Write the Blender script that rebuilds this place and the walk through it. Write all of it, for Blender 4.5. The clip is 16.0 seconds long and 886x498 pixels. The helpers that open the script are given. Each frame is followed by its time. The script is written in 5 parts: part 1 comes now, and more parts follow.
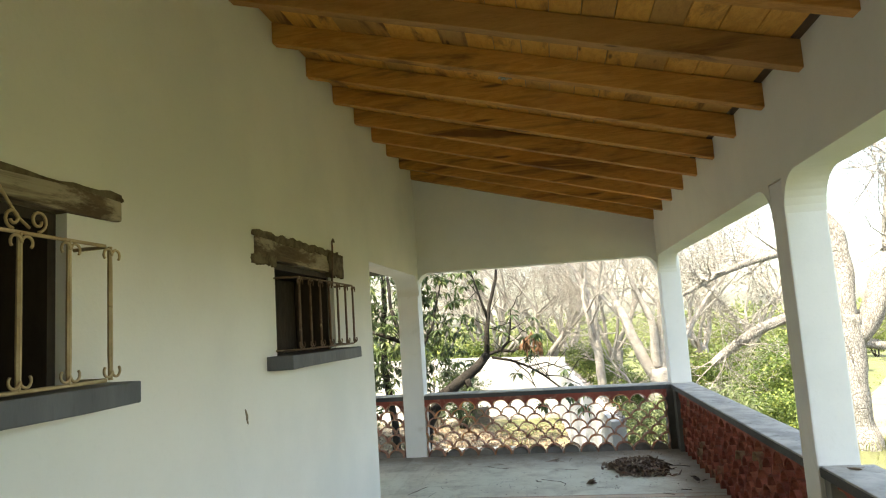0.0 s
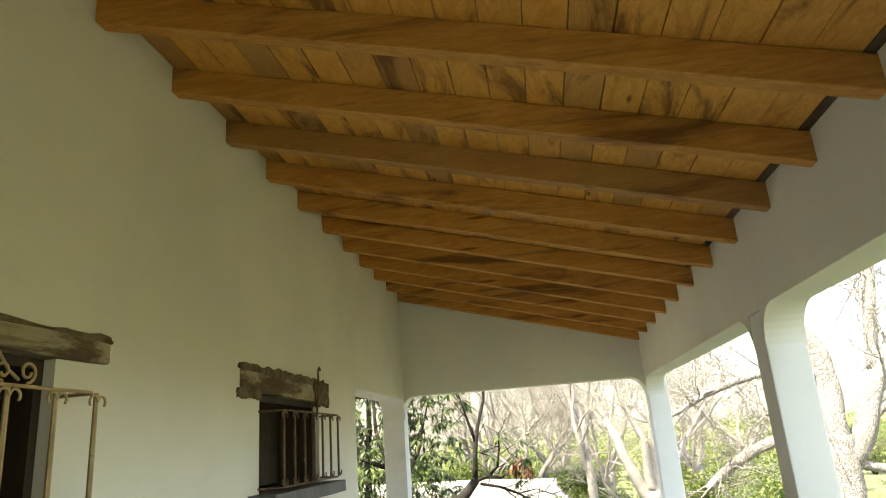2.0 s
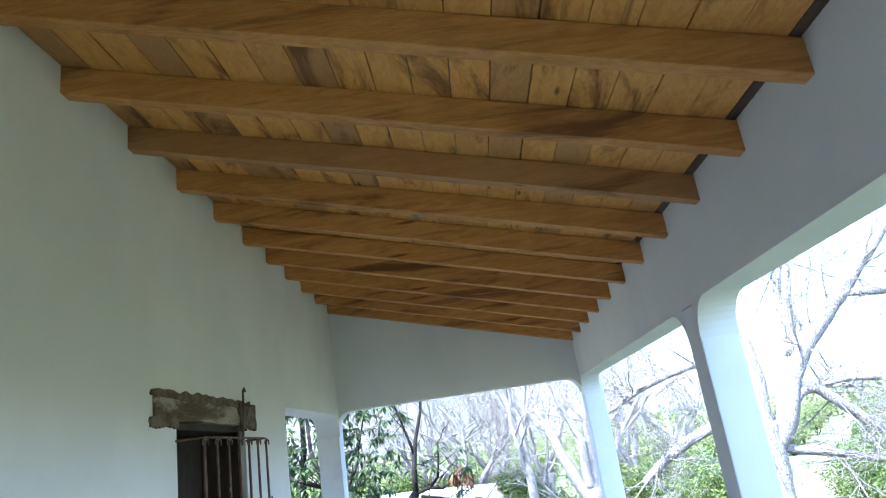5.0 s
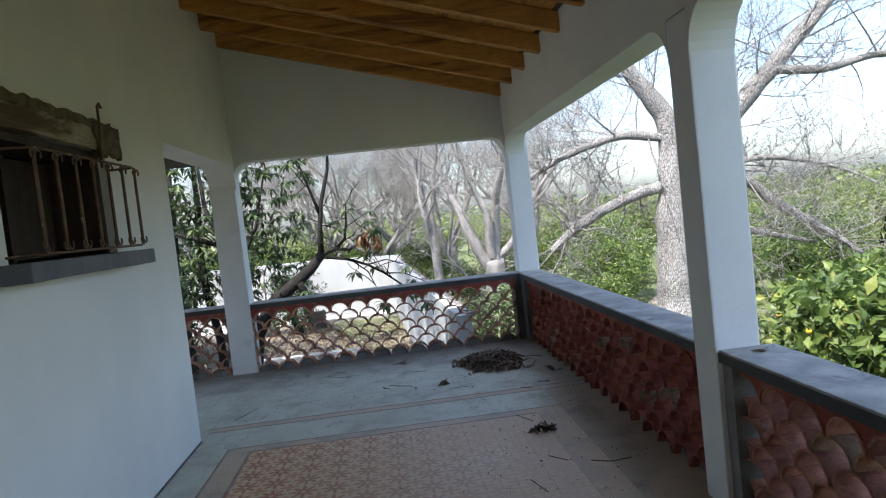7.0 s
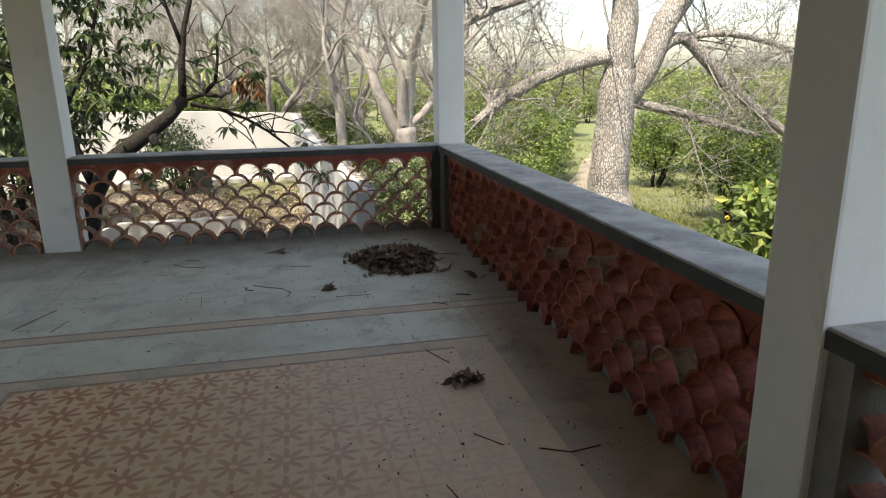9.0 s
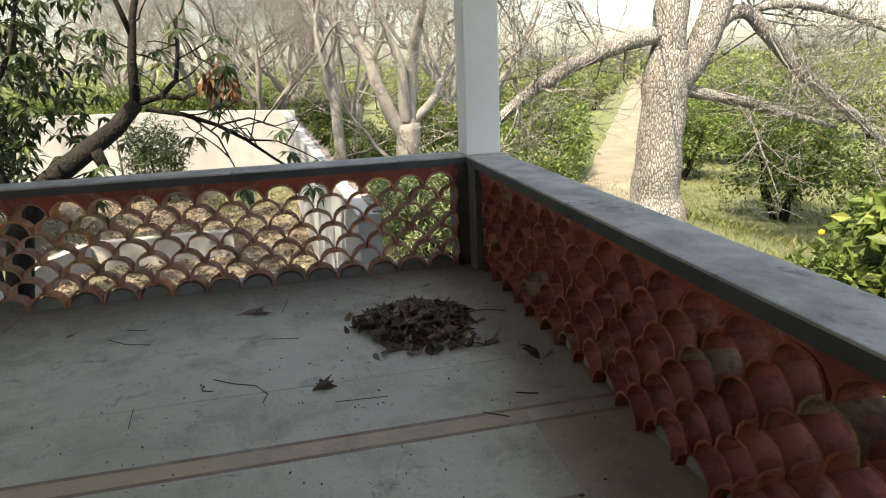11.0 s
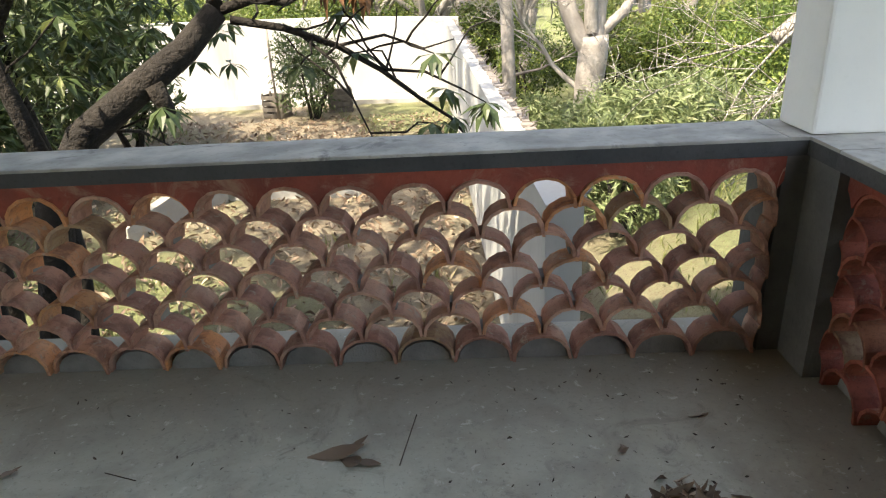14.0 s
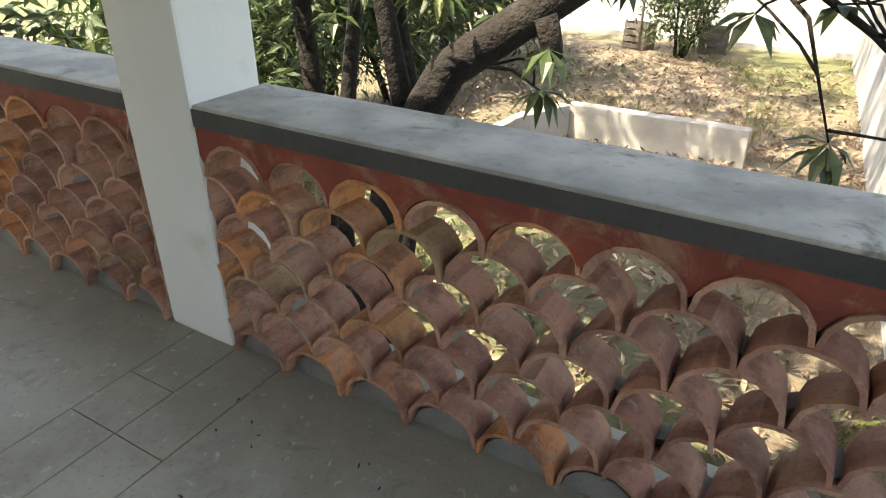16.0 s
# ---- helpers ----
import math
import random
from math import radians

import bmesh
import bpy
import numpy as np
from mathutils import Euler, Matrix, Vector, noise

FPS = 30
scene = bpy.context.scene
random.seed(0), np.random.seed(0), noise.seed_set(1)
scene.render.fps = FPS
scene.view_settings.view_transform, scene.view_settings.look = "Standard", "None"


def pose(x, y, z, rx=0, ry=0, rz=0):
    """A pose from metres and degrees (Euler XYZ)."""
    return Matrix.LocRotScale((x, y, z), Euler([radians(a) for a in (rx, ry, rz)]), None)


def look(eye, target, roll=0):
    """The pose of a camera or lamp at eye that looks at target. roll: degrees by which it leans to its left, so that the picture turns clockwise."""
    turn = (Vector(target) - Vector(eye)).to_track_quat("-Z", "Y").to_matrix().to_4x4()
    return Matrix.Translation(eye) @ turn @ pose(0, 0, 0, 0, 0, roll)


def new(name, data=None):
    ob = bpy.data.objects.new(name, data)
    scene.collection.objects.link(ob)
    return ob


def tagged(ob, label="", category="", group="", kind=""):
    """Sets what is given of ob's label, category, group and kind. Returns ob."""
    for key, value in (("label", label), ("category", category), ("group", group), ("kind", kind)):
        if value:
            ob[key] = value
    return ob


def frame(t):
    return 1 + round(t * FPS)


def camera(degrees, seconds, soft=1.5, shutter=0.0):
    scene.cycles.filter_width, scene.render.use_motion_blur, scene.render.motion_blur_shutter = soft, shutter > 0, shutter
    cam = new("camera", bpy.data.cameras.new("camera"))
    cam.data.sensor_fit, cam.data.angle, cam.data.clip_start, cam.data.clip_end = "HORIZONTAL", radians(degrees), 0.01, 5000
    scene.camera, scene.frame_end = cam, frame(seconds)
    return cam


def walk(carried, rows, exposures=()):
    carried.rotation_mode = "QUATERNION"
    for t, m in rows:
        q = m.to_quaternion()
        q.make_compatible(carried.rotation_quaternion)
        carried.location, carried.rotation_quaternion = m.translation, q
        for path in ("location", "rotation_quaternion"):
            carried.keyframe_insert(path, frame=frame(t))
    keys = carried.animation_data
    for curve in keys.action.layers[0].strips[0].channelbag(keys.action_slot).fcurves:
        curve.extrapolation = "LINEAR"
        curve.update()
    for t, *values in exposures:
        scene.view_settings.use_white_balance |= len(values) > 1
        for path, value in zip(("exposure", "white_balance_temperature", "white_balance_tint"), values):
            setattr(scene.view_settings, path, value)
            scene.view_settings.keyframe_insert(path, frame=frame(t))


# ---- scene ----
cam = camera(68.0, 16.0, soft=1.15)
PATH = [
    (0, (-1.497, -9.437, 1.825), (-1.813, -7.476, 2.059), -3.7),
    (0.5, (-1.548, -9.378, 1.803), (-1.833, -7.411, 2.022), -7.0),
    (1, (-1.559, -9.457, 1.82), (-2.058, -7.529, 2.0), -5.7),
    (1.5, (-1.498, -9.525, 1.882), (-1.862, -7.604, 2.301), -5.0),
    (2, (-1.483, -9.526, 1.938), (-1.724, -7.623, 2.503), -4.3),
    (2.5, (-1.497, -9.519, 1.997), (-1.679, -7.645, 2.669), -5.0),
    (3, (-1.464, -9.5, 2.069), (-1.517, -7.745, 3.027), -5.5),
    (3.2, (-1.449, -9.567, 2.087), (-1.469, -7.85, 3.112), -6.2),
    (3.7, (-1.44, -9.53, 2.1), (-1.43, -7.89, 3.245), -7.4),
    (4.4, (-1.45, -9.44, 2.05), (-1.46, -7.66, 2.96), -8.5),
    (5.3, (-1.503, -9.258, 1.95), (-1.543, -7.309, 2.397), -8.4),
    (5.5, (-1.506, -9.214, 1.943), (-1.567, -7.254, 2.339), -8.1),
    (6, (-1.46, -9.046, 1.834), (-1.513, -7.057, 2.035), -10.0),
    (6.5, (-1.554, -8.725, 1.769), (-1.549, -6.727, 1.849), -10.1),
    (7, (-1.633, -8.321, 1.711), (-1.471, -6.33, 1.606), -6.3),
    (7.5, (-1.609, -7.863, 1.69), (-1.482, -5.888, 1.405), -3.8),
    (8, (-1.543, -7.43, 1.595), (-1.41, -5.464, 1.251), -0.6),
    (8.5, (-1.516, -6.973, 1.567), (-1.171, -5.051, 1.136), -0.6),
    (8.7, (-1.459, -6.782, 1.543), (-1.07, -4.88, 1.064), -0.9),
    (10.8, (-1.27, -5.03, 1.53), (-0.825, -3.16, 0.96), -0.8),
    (11, (-1.26, -4.837, 1.534), (-0.856, -2.955, 0.994), -2.5),
    (11.5, (-1.24, -4.41, 1.49), (-0.783, -2.53, 0.985), -3.4),
    (12, (-1.175, -3.998, 1.454), (-0.838, -2.142, 0.774), 1.3),
    (12.5, (-1.171, -3.536, 1.463), (-0.973, -1.676, 0.75), -0.9),
    (13, (-1.19, -3.06, 1.49), (-1.02, -1.21, 0.755), -1.5),
    (13.5, (-1.13, -2.674, 1.47), (-1.12, -0.803, 0.752), -1.5),
    (14, (-1.222, -2.284, 1.44), (-1.293, -0.433, 0.667), -3.0),
    (14.5, (-1.351, -1.9, 1.45), (-1.385, -0.12, 0.545), 0.4),
    (15, (-1.348, -1.573, 1.431), (-1.525, 0.186, 0.495), -0.1),
    (15.5, (-1.48, -1.39, 1.42), (-1.835, 0.31, 0.432), 0.4),
    (16, (-1.85, -1.25, 1.4), (-2.745, 0.265, 0.45), 0.3),
]
EXPOSURE = [
    (0.0, 2.7, 7900, 4), (0.8, 2.6, 7700, 4), (1.4, 2.8, 8000, 4), (2.2, 3.0, 8000, 4), (3.0, 3.85, 7800, 4), (3.7, 3.8, 7500, 5), (5.3, 2.75, 4800, 12), (6.0, 1.95, 5200, 12),
    (6.6, 1.95, 5600, 11), (7.2, 1.7, 6200, 10), (8.7, 1.7, 7400, 9), (10.8, 1.75, 8000, 8), (12.0, 1.95, 8000, 8), (13.5, 2.2, 7900, 8), (15.0, 2.4, 7900, 8), (16.0, 2.5, 8100, 8),
]
walk(cam, [(t, look(eye, target, roll)) for t, eye, target, roll in PATH], EXPOSURE)

# ---- light ----
SUN_WAY = Vector((-0.34, -0.40, 0.85)).normalized()
world = bpy.data.worlds.new("sky")
scene.world = world
world.use_nodes = True
wn = world.node_tree.nodes
sky = wn.new("ShaderNodeTexSky")
sky.sky_type, sky.sun_disc = "NISHITA", False
sky.sun_elevation = math.asin(SUN_WAY.z)
sky.sun_rotation = math.atan2(SUN_WAY.x, SUN_WAY.y)
sky.air_density, sky.dust_density, sky.ozone_density = 1.0, 2.5, 1.0
world.node_tree.links.new(sky.outputs[0], wn["Background"].inputs[0])
wn["Background"].inputs[1].default_value = 0.15
sun = new("sun", bpy.data.lights.new("sun", "SUN"))
sun.data.energy, sun.data.angle, sun.data.color = 3.3, radians(0.6), (1.0, 0.95, 0.86)
sun.matrix_world = look(SUN_WAY * 50, (0, 0, 0))


# ---- materials ----
def nodes_of(name):
    m = bpy.data.materials.new(name)
    m.use_nodes = True
    nt = m.node_tree
    return m, nt, nt.nodes["Principled BSDF"]


def add(nt, kind, **kw):
    n = nt.nodes.new(kind)
    for k, v in kw.items():
        n.inputs[k].default_value = v
    return n


def mix(nt, fac, a, b, mode="MIX"):
    n = nt.nodes.new("ShaderNodeMix")
    n.data_type, n.blend_type = "RGBA", mode
    for sock, v in ((n.inputs[0], fac), (n.inputs[6], a), (n.inputs[7], b)):
        if isinstance(v, (int, float)):
            sock.default_value = v
        elif isinstance(v, tuple):
            sock.default_value = (*v, 1)
        else:
            nt.links.new(v, sock)
    return n.outputs[2]


def ramp(nt, src, lo, hi, a=0.0, b=1.0):
    n = nt.nodes.new("ShaderNodeMapRange")
    n.interpolation_type = "SMOOTHSTEP"
    nt.links.new(src, n.inputs[0])
    for i, v in zip((1, 2, 3, 4), (lo, hi, a, b)):
        n.inputs[i].default_value = v
    return n.outputs[0]


def coords(nt, stretch=(1, 1, 1), space="Object", shift=False):
    tc = nt.nodes.new("ShaderNodeTexCoord")
    mp = nt.nodes.new("ShaderNodeMapping")
    mp.inputs["Scale"].default_value = stretch
    nt.links.new(tc.outputs[space], mp.inputs[0])
    if shift:
        oi = nt.nodes.new("ShaderNodeObjectInfo")
        sc = nt.nodes.new("ShaderNodeMath")
        sc.operation = "MULTIPLY"
        sc.inputs[1].default_value = 37.0
        nt.links.new(oi.outputs["Random"], sc.inputs[0])
        nt.links.new(sc.outputs[0], mp.inputs["Location"])
    return mp.outputs[0]


def noise_tex(nt, vec, scale, detail=4.0, rough=0.55, dist=0.0):
    n = add(nt, "ShaderNodeTexNoise", Scale=scale, Detail=detail, Roughness=rough, Distortion=dist)
    nt.links.new(vec, n.inputs["Vector"])
    return n.outputs["Fac"]


def bump(nt, bs, height, strength, dist=0.01):
    n = add(nt, "ShaderNodeBump", Strength=strength, Distance=dist)
    nt.links.new(height, n.inputs["Height"])
    nt.links.new(n.outputs[0], bs.inputs["Normal"])


def surface(name, a, b, coarse, fine, rough=0.8, relief=0.3, depth=0.006, stain=None, stain_scale=0.7, stain_lo=0.55, stain_hi=0.75,
            stretch=(1, 1, 1), shift=False, grain=0.25, spec=0.3):
    """Two colours mixed by a coarse noise, fine grain over it, optional stains, fine relief."""
    m, nt, bs = nodes_of(name)
    v = coords(nt, stretch, shift=shift)
    n1, n2 = noise_tex(nt, v, coarse, 5), noise_tex(nt, v, fine, 3, 0.65)
    col = mix(nt, ramp(nt, n1, 0.32, 0.68), a, b)
    if stain:
        n3 = noise_tex(nt, v, stain_scale, 6, 0.7, 0.6)
        col = mix(nt, ramp(nt, n3, stain_lo, stain_hi, 0, 0.85), col, stain)
    dark = tuple(0.45 * c for c in a)
    col = mix(nt, ramp(nt, n2, 0.55, 0.8, 0, grain), col, dark)
    nt.links.new(col, bs.inputs["Base Color"])
    nt.links.new(ramp(nt, n2, 0.2, 0.8, max(rough - 0.12, 0.05), min(rough + 0.1, 1)), bs.inputs["Roughness"])
    bs.inputs["Specular IOR Level"].default_value = spec
    bump(nt, bs, n2, relief, depth)
    return m


M = {}
M["plaster"] = surface("white_plaster", (0.80, 0.78, 0.72), (0.72, 0.71, 0.66), 0.9, 38, 0.9, 0.22, 0.004, stain=(0.60, 0.58, 0.52), stain_scale=0.55, stain_lo=0.6, stain_hi=0.85, grain=0.06)
M["column"] = surface("white_limewash", (0.80, 0.79, 0.76), (0.74, 0.74, 0.72), 1.6, 45, 0.88, 0.25, 0.004, stain=(0.56, 0.53, 0.47), stain_scale=2.2, stain_lo=0.56, stain_hi=0.8, grain=0.08)
M["cap"] = surface("grey_cement", (0.48, 0.46, 0.41), (0.27, 0.26, 0.235), 4.5, 30, 0.72, 0.35, 0.004, stain=(0.16, 0.155, 0.145), stain_scale=5, stain_lo=0.56, stain_hi=0.68, grain=0.7, spec=0.4)
M["edge"] = surface("black_painted_edge", (0.045, 0.047, 0.05), (0.075, 0.075, 0.075), 3.0, 55, 0.75, 0.4, 0.004, stain=(0.16, 0.15, 0.14), stain_scale=5, stain_lo=0.62, stain_hi=0.8, grain=0.4)
M["red"] = surface("red_oxide_plaster", (0.30, 0.07, 0.045), (0.19, 0.05, 0.036), 4.5, 50, 0.85, 0.6, 0.008, stain=(0.33, 0.19, 0.13), stain_scale=7, stain_lo=0.52, stain_hi=0.7, grain=0.4)
M["mortar"] = surface("grey_mortar", (0.27, 0.26, 0.24), (0.19, 0.18, 0.165), 6, 60, 0.92, 0.7, 0.008, grain=0.4)
M["post"] = surface("dark_grey_render", (0.10, 0.10, 0.095), (0.15, 0.145, 0.135), 4, 50, 0.9, 0.5, 0.006, grain=0.35)
M["sill"] = surface("slate_grey_paint", (0.135, 0.14, 0.15), (0.10, 0.105, 0.115), 4, 40, 0.65, 0.4, 0.005, stain=(0.40, 0.39, 0.37), stain_scale=7, stain_lo=0.68, stain_hi=0.75, stretch=(1, 1, 0.25), grain=0.3)
M["iron"] = surface("cream_painted_iron", (0.50, 0.39, 0.23), (0.38, 0.28, 0.15), 9, 70, 0.55, 0.5, 0.002, stain=(0.13, 0.055, 0.025), stain_scale=22, stain_lo=0.6, stain_hi=0.72, grain=0.3)
M["dark_iron"] = surface("rusty_iron", (0.16, 0.10, 0.065), (0.10, 0.06, 0.04), 12, 70, 0.7, 0.5, 0.002, stain=(0.40, 0.31, 0.20), stain_scale=18, stain_lo=0.58, stain_hi=0.7, grain=0.3)
M["old_wood"] = surface("weathered_lintel_wood", (0.17, 0.12, 0.075), (0.10, 0.07, 0.045), 5, 40, 0.9, 0.9, 0.012, stain=(0.44, 0.39, 0.29), stain_scale=4, stain_lo=0.42, stain_hi=0.56, stretch=(1, 0.3, 1.5), grain=0.5)
M["crust"] = surface("broken_plaster", (0.20, 0.16, 0.10), (0.09, 0.065, 0.04), 14, 70, 0.95, 1.0, 0.012, grain=0.5)
M["frame_wood"] = surface("dark_window_timber", (0.055, 0.038, 0.026), (0.035, 0.026, 0.02), 6, 40, 0.7, 0.4, 0.004, stretch=(1, 1, 0.3), grain=0.4)
# shade of the unlit room put into the colour; the gallery ceiling shares it
M["room"] = surface("shade_dark_room", (0.10, 0.085, 0.07), (0.07, 0.06, 0.05), 1.2, 30, 0.95, 0.2)
# streaky grey stains are dirt on the whitewash and painted tree shade
M["white_wall"] = surface("sunlit_white_wall", (0.42, 0.42, 0.41), (0.32, 0.32, 0.315), 0.5, 25, 0.92, 0.3, 0.006, stain=(0.27, 0.265, 0.26), stain_scale=0.7, stain_lo=0.52, stain_hi=0.72, stretch=(1, 1, 0.35), grain=0.15)
M["tank"] = surface("tank_concrete", (0.40, 0.39, 0.36), (0.29, 0.28, 0.26), 1.8, 40, 0.9, 0.5, 0.008, stain=(0.42, 0.30, 0.18), stain_scale=1.1, stain_lo=0.58, stain_hi=0.75, grain=0.3)
M["twig"] = surface("dry_twig", (0.10, 0.075, 0.055), (0.06, 0.045, 0.035), 12, 60, 0.9, 0.4, 0.003)
M["crate"] = surface("grey_crate_wood", (0.16, 0.14, 0.12), (0.10, 0.09, 0.08), 6, 50, 0.9, 0.5, 0.004)
# near-black: the trunk's shade is put into the bark colour
M["bark_dark"] = surface("shade_dark_bark", (0.024, 0.02, 0.017), (0.014, 0.012, 0.011), 5, 26, 0.92, 1.0, 0.03, stain=(0.055, 0.048, 0.042), stain_scale=4, stain_lo=0.62, stain_hi=0.78, grain=0.5)
M["bark_pale"] = surface("pale_bark", (0.33, 0.305, 0.28), (0.22, 0.20, 0.185), 2.5, 22, 0.92, 0.8, 0.03, stain=(0.42, 0.39, 0.36), stain_scale=1.8, grain=0.5)
M["bark_twig"] = surface("grey_twig_bark", (0.25, 0.225, 0.205), (0.17, 0.15, 0.14), 2, 20, 0.92, 0.4, 0.01)


def scaly_bark():
    m, nt, bs = nodes_of("scaly_grey_bark")
    v = coords(nt, (1, 1, 0.32))
    vo = add(nt, "ShaderNodeTexVoronoi", Scale=34.0, Randomness=1.0)
    vo.feature = "DISTANCE_TO_EDGE"
    nt.links.new(v, vo.inputs["Vector"])
    n1, n2 = noise_tex(nt, v, 2.2, 5), noise_tex(nt, v, 45, 4, 0.7)
    col = mix(nt, ramp(nt, n1, 0.3, 0.7), (0.43, 0.41, 0.385), (0.29, 0.27, 0.25))
    col = mix(nt, ramp(nt, vo.outputs[0], 0.0, 0.17, 0.8, 0), col, (0.10, 0.082, 0.068))
    col = mix(nt, ramp(nt, n2, 0.55, 0.8, 0, 0.45), col, (0.13, 0.11, 0.09))
    nt.links.new(col, bs.inputs["Base Color"])
    bs.inputs["Roughness"].default_value = 0.93
    h = nt.nodes.new("ShaderNodeMath")
    h.operation = "MULTIPLY_ADD"
    nt.links.new(ramp(nt, vo.outputs[0], 0, 0.2), h.inputs[0])
    h.inputs[1].default_value = 0.8
    nt.links.new(n2, h.inputs[2])
    bump(nt, bs, h.outputs[0], 0.9, 0.02)
    return m


M["bark"] = scaly_bark()


def timber(name, a, b, dark, stretch, islands=True, worn=0.52):
    """Pine with grain, knots, darker stains; each board a little different."""
    m, nt, bs = nodes_of(name)
    v = coords(nt, stretch)
    geo = nt.nodes.new("ShaderNodeNewGeometry")
    rnd = geo.outputs["Random Per Island"]
    if not islands:
        rnd = nt.nodes.new("ShaderNodeObjectInfo").outputs["Random"]
    off = nt.nodes.new("ShaderNodeVectorMath")
    off.operation = "MULTIPLY_ADD"
    cmb = nt.nodes.new("ShaderNodeCombineXYZ")
    for i in range(3):
        nt.links.new(rnd, cmb.inputs[i])
    nt.links.new(cmb.outputs[0], off.inputs[0])
    off.inputs[1].default_value = (31, 17, 23)
    nt.links.new(v, off.inputs[2])
    vec = off.outputs[0]
    g = noise_tex(nt, vec, 9, 6, 0.6, 1.4)
    f = noise_tex(nt, vec, 60, 3, 0.6)
    st = noise_tex(nt, vec, 1.6, 5, 0.65, 0.8)
    kn = add(nt, "ShaderNodeTexVoronoi", Scale=2.3, Randomness=1.0)
    nt.links.new(vec, kn.inputs["Vector"])
    col = mix(nt, ramp(nt, g, 0.35, 0.68), a, b)
    col = mix(nt, ramp(nt, rnd, 0.62, 0.95, 0.0, 0.6), col, (0.34, 0.20, 0.085))
    col = mix(nt, ramp(nt, st, worn, worn + 0.17, 0, 0.88), col, dark)
    col = mix(nt, ramp(nt, kn.outputs["Distance"], 0.03, 0.1, 0.85, 0), col, tuple(0.7 * c for c in dark))
    col = mix(nt, ramp(nt, f, 0.5, 0.8, 0, 0.3), col, dark)
    nt.links.new(col, bs.inputs["Base Color"])
    bs.inputs["Roughness"].default_value = 0.72
    bs.inputs["Specular IOR Level"].default_value = 0.3
    bump(nt, bs, f, 0.5, 0.006)
    return m


M["beam"] = timber("pine_beam", (0.64, 0.325, 0.085), (0.50, 0.225, 0.05), (0.15, 0.062, 0.022), (0.3, 2.2, 2.2), islands=False, worn=0.50)
M["old_board"] = surface("stained_old_board", (0.14, 0.095, 0.06), (0.085, 0.058, 0.04), 5, 40, 0.9, 0.7, 0.008, stain=(0.36, 0.29, 0.20), stain_scale=5, stain_lo=0.56, stain_hi=0.68, stretch=(2.4, 0.5, 1), grain=0.5)
M["board"] = timber("pine_board", (0.78, 0.41, 0.095), (0.67, 0.32, 0.065), (0.15, 0.06, 0.022), (2.4, 0.7, 1))


def terracotta(name, dull, warm, bright, grime):
    m, nt, bs = nodes_of(name)
    v = coords(nt, (1, 1, 1), shift=True)
    rnd = nt.nodes.new("ShaderNodeObjectInfo").outputs["Random"]
    n1, n2, n3, n4 = noise_tex(nt, v, 9, 6, 0.65), noise_tex(nt, v, 90, 4, 0.75), noise_tex(nt, v, 22, 5, 0.7, 0.8), noise_tex(nt, v, 4, 3)
    col = mix(nt, ramp(nt, rnd, 0.2, 0.6), dull, warm)
    col = mix(nt, ramp(nt, rnd, 0.66, 0.8, 0, 0.9), col, bright)
    col = mix(nt, ramp(nt, rnd, 0.9, 0.95, 0, 0.8), col, (0.27, 0.21, 0.13))
    col = mix(nt, ramp(nt, n1, 0.45, 0.62, 0, 0.7), col, tuple(0.5 * c for c in dull))
    col = mix(nt, ramp(nt, n4, 0.5, 0.7, 0, 0.55), col, tuple(min(1.35 * c, 0.6) for c in warm))
    col = mix(nt, ramp(nt, n3, 0.56, 0.68, 0, 0.75), col, grime)
    col = mix(nt, ramp(nt, n2, 0.52, 0.72, 0, 0.55), col, tuple(0.3 * c for c in dull))
    nt.links.new(col, bs.inputs["Base Color"])
    bs.inputs["Roughness"].default_value = 0.88
    bs.inputs["Specular IOR Level"].default_value = 0.25
    bump(nt, bs, n2, 0.6, 0.006)
    return m


M["tile"] = terracotta("terracotta_tile", (0.41, 0.21, 0.155), (0.53, 0.285, 0.20), (0.66, 0.29, 0.12), (0.42, 0.36, 0.28))
M["tile_red"] = terracotta("red_washed_tile", (0.24, 0.064, 0.044), (0.33, 0.095, 0.062), (0.33, 0.105, 0.06), (0.24, 0.14, 0.10))
# paler, browner version of the red tile for near and rear parapets
M["tile_brown"] = terracotta("paler_brown_tile", (0.36, 0.15, 0.105), (0.47, 0.21, 0.145), (0.52, 0.235, 0.13), (0.38, 0.27, 0.2))


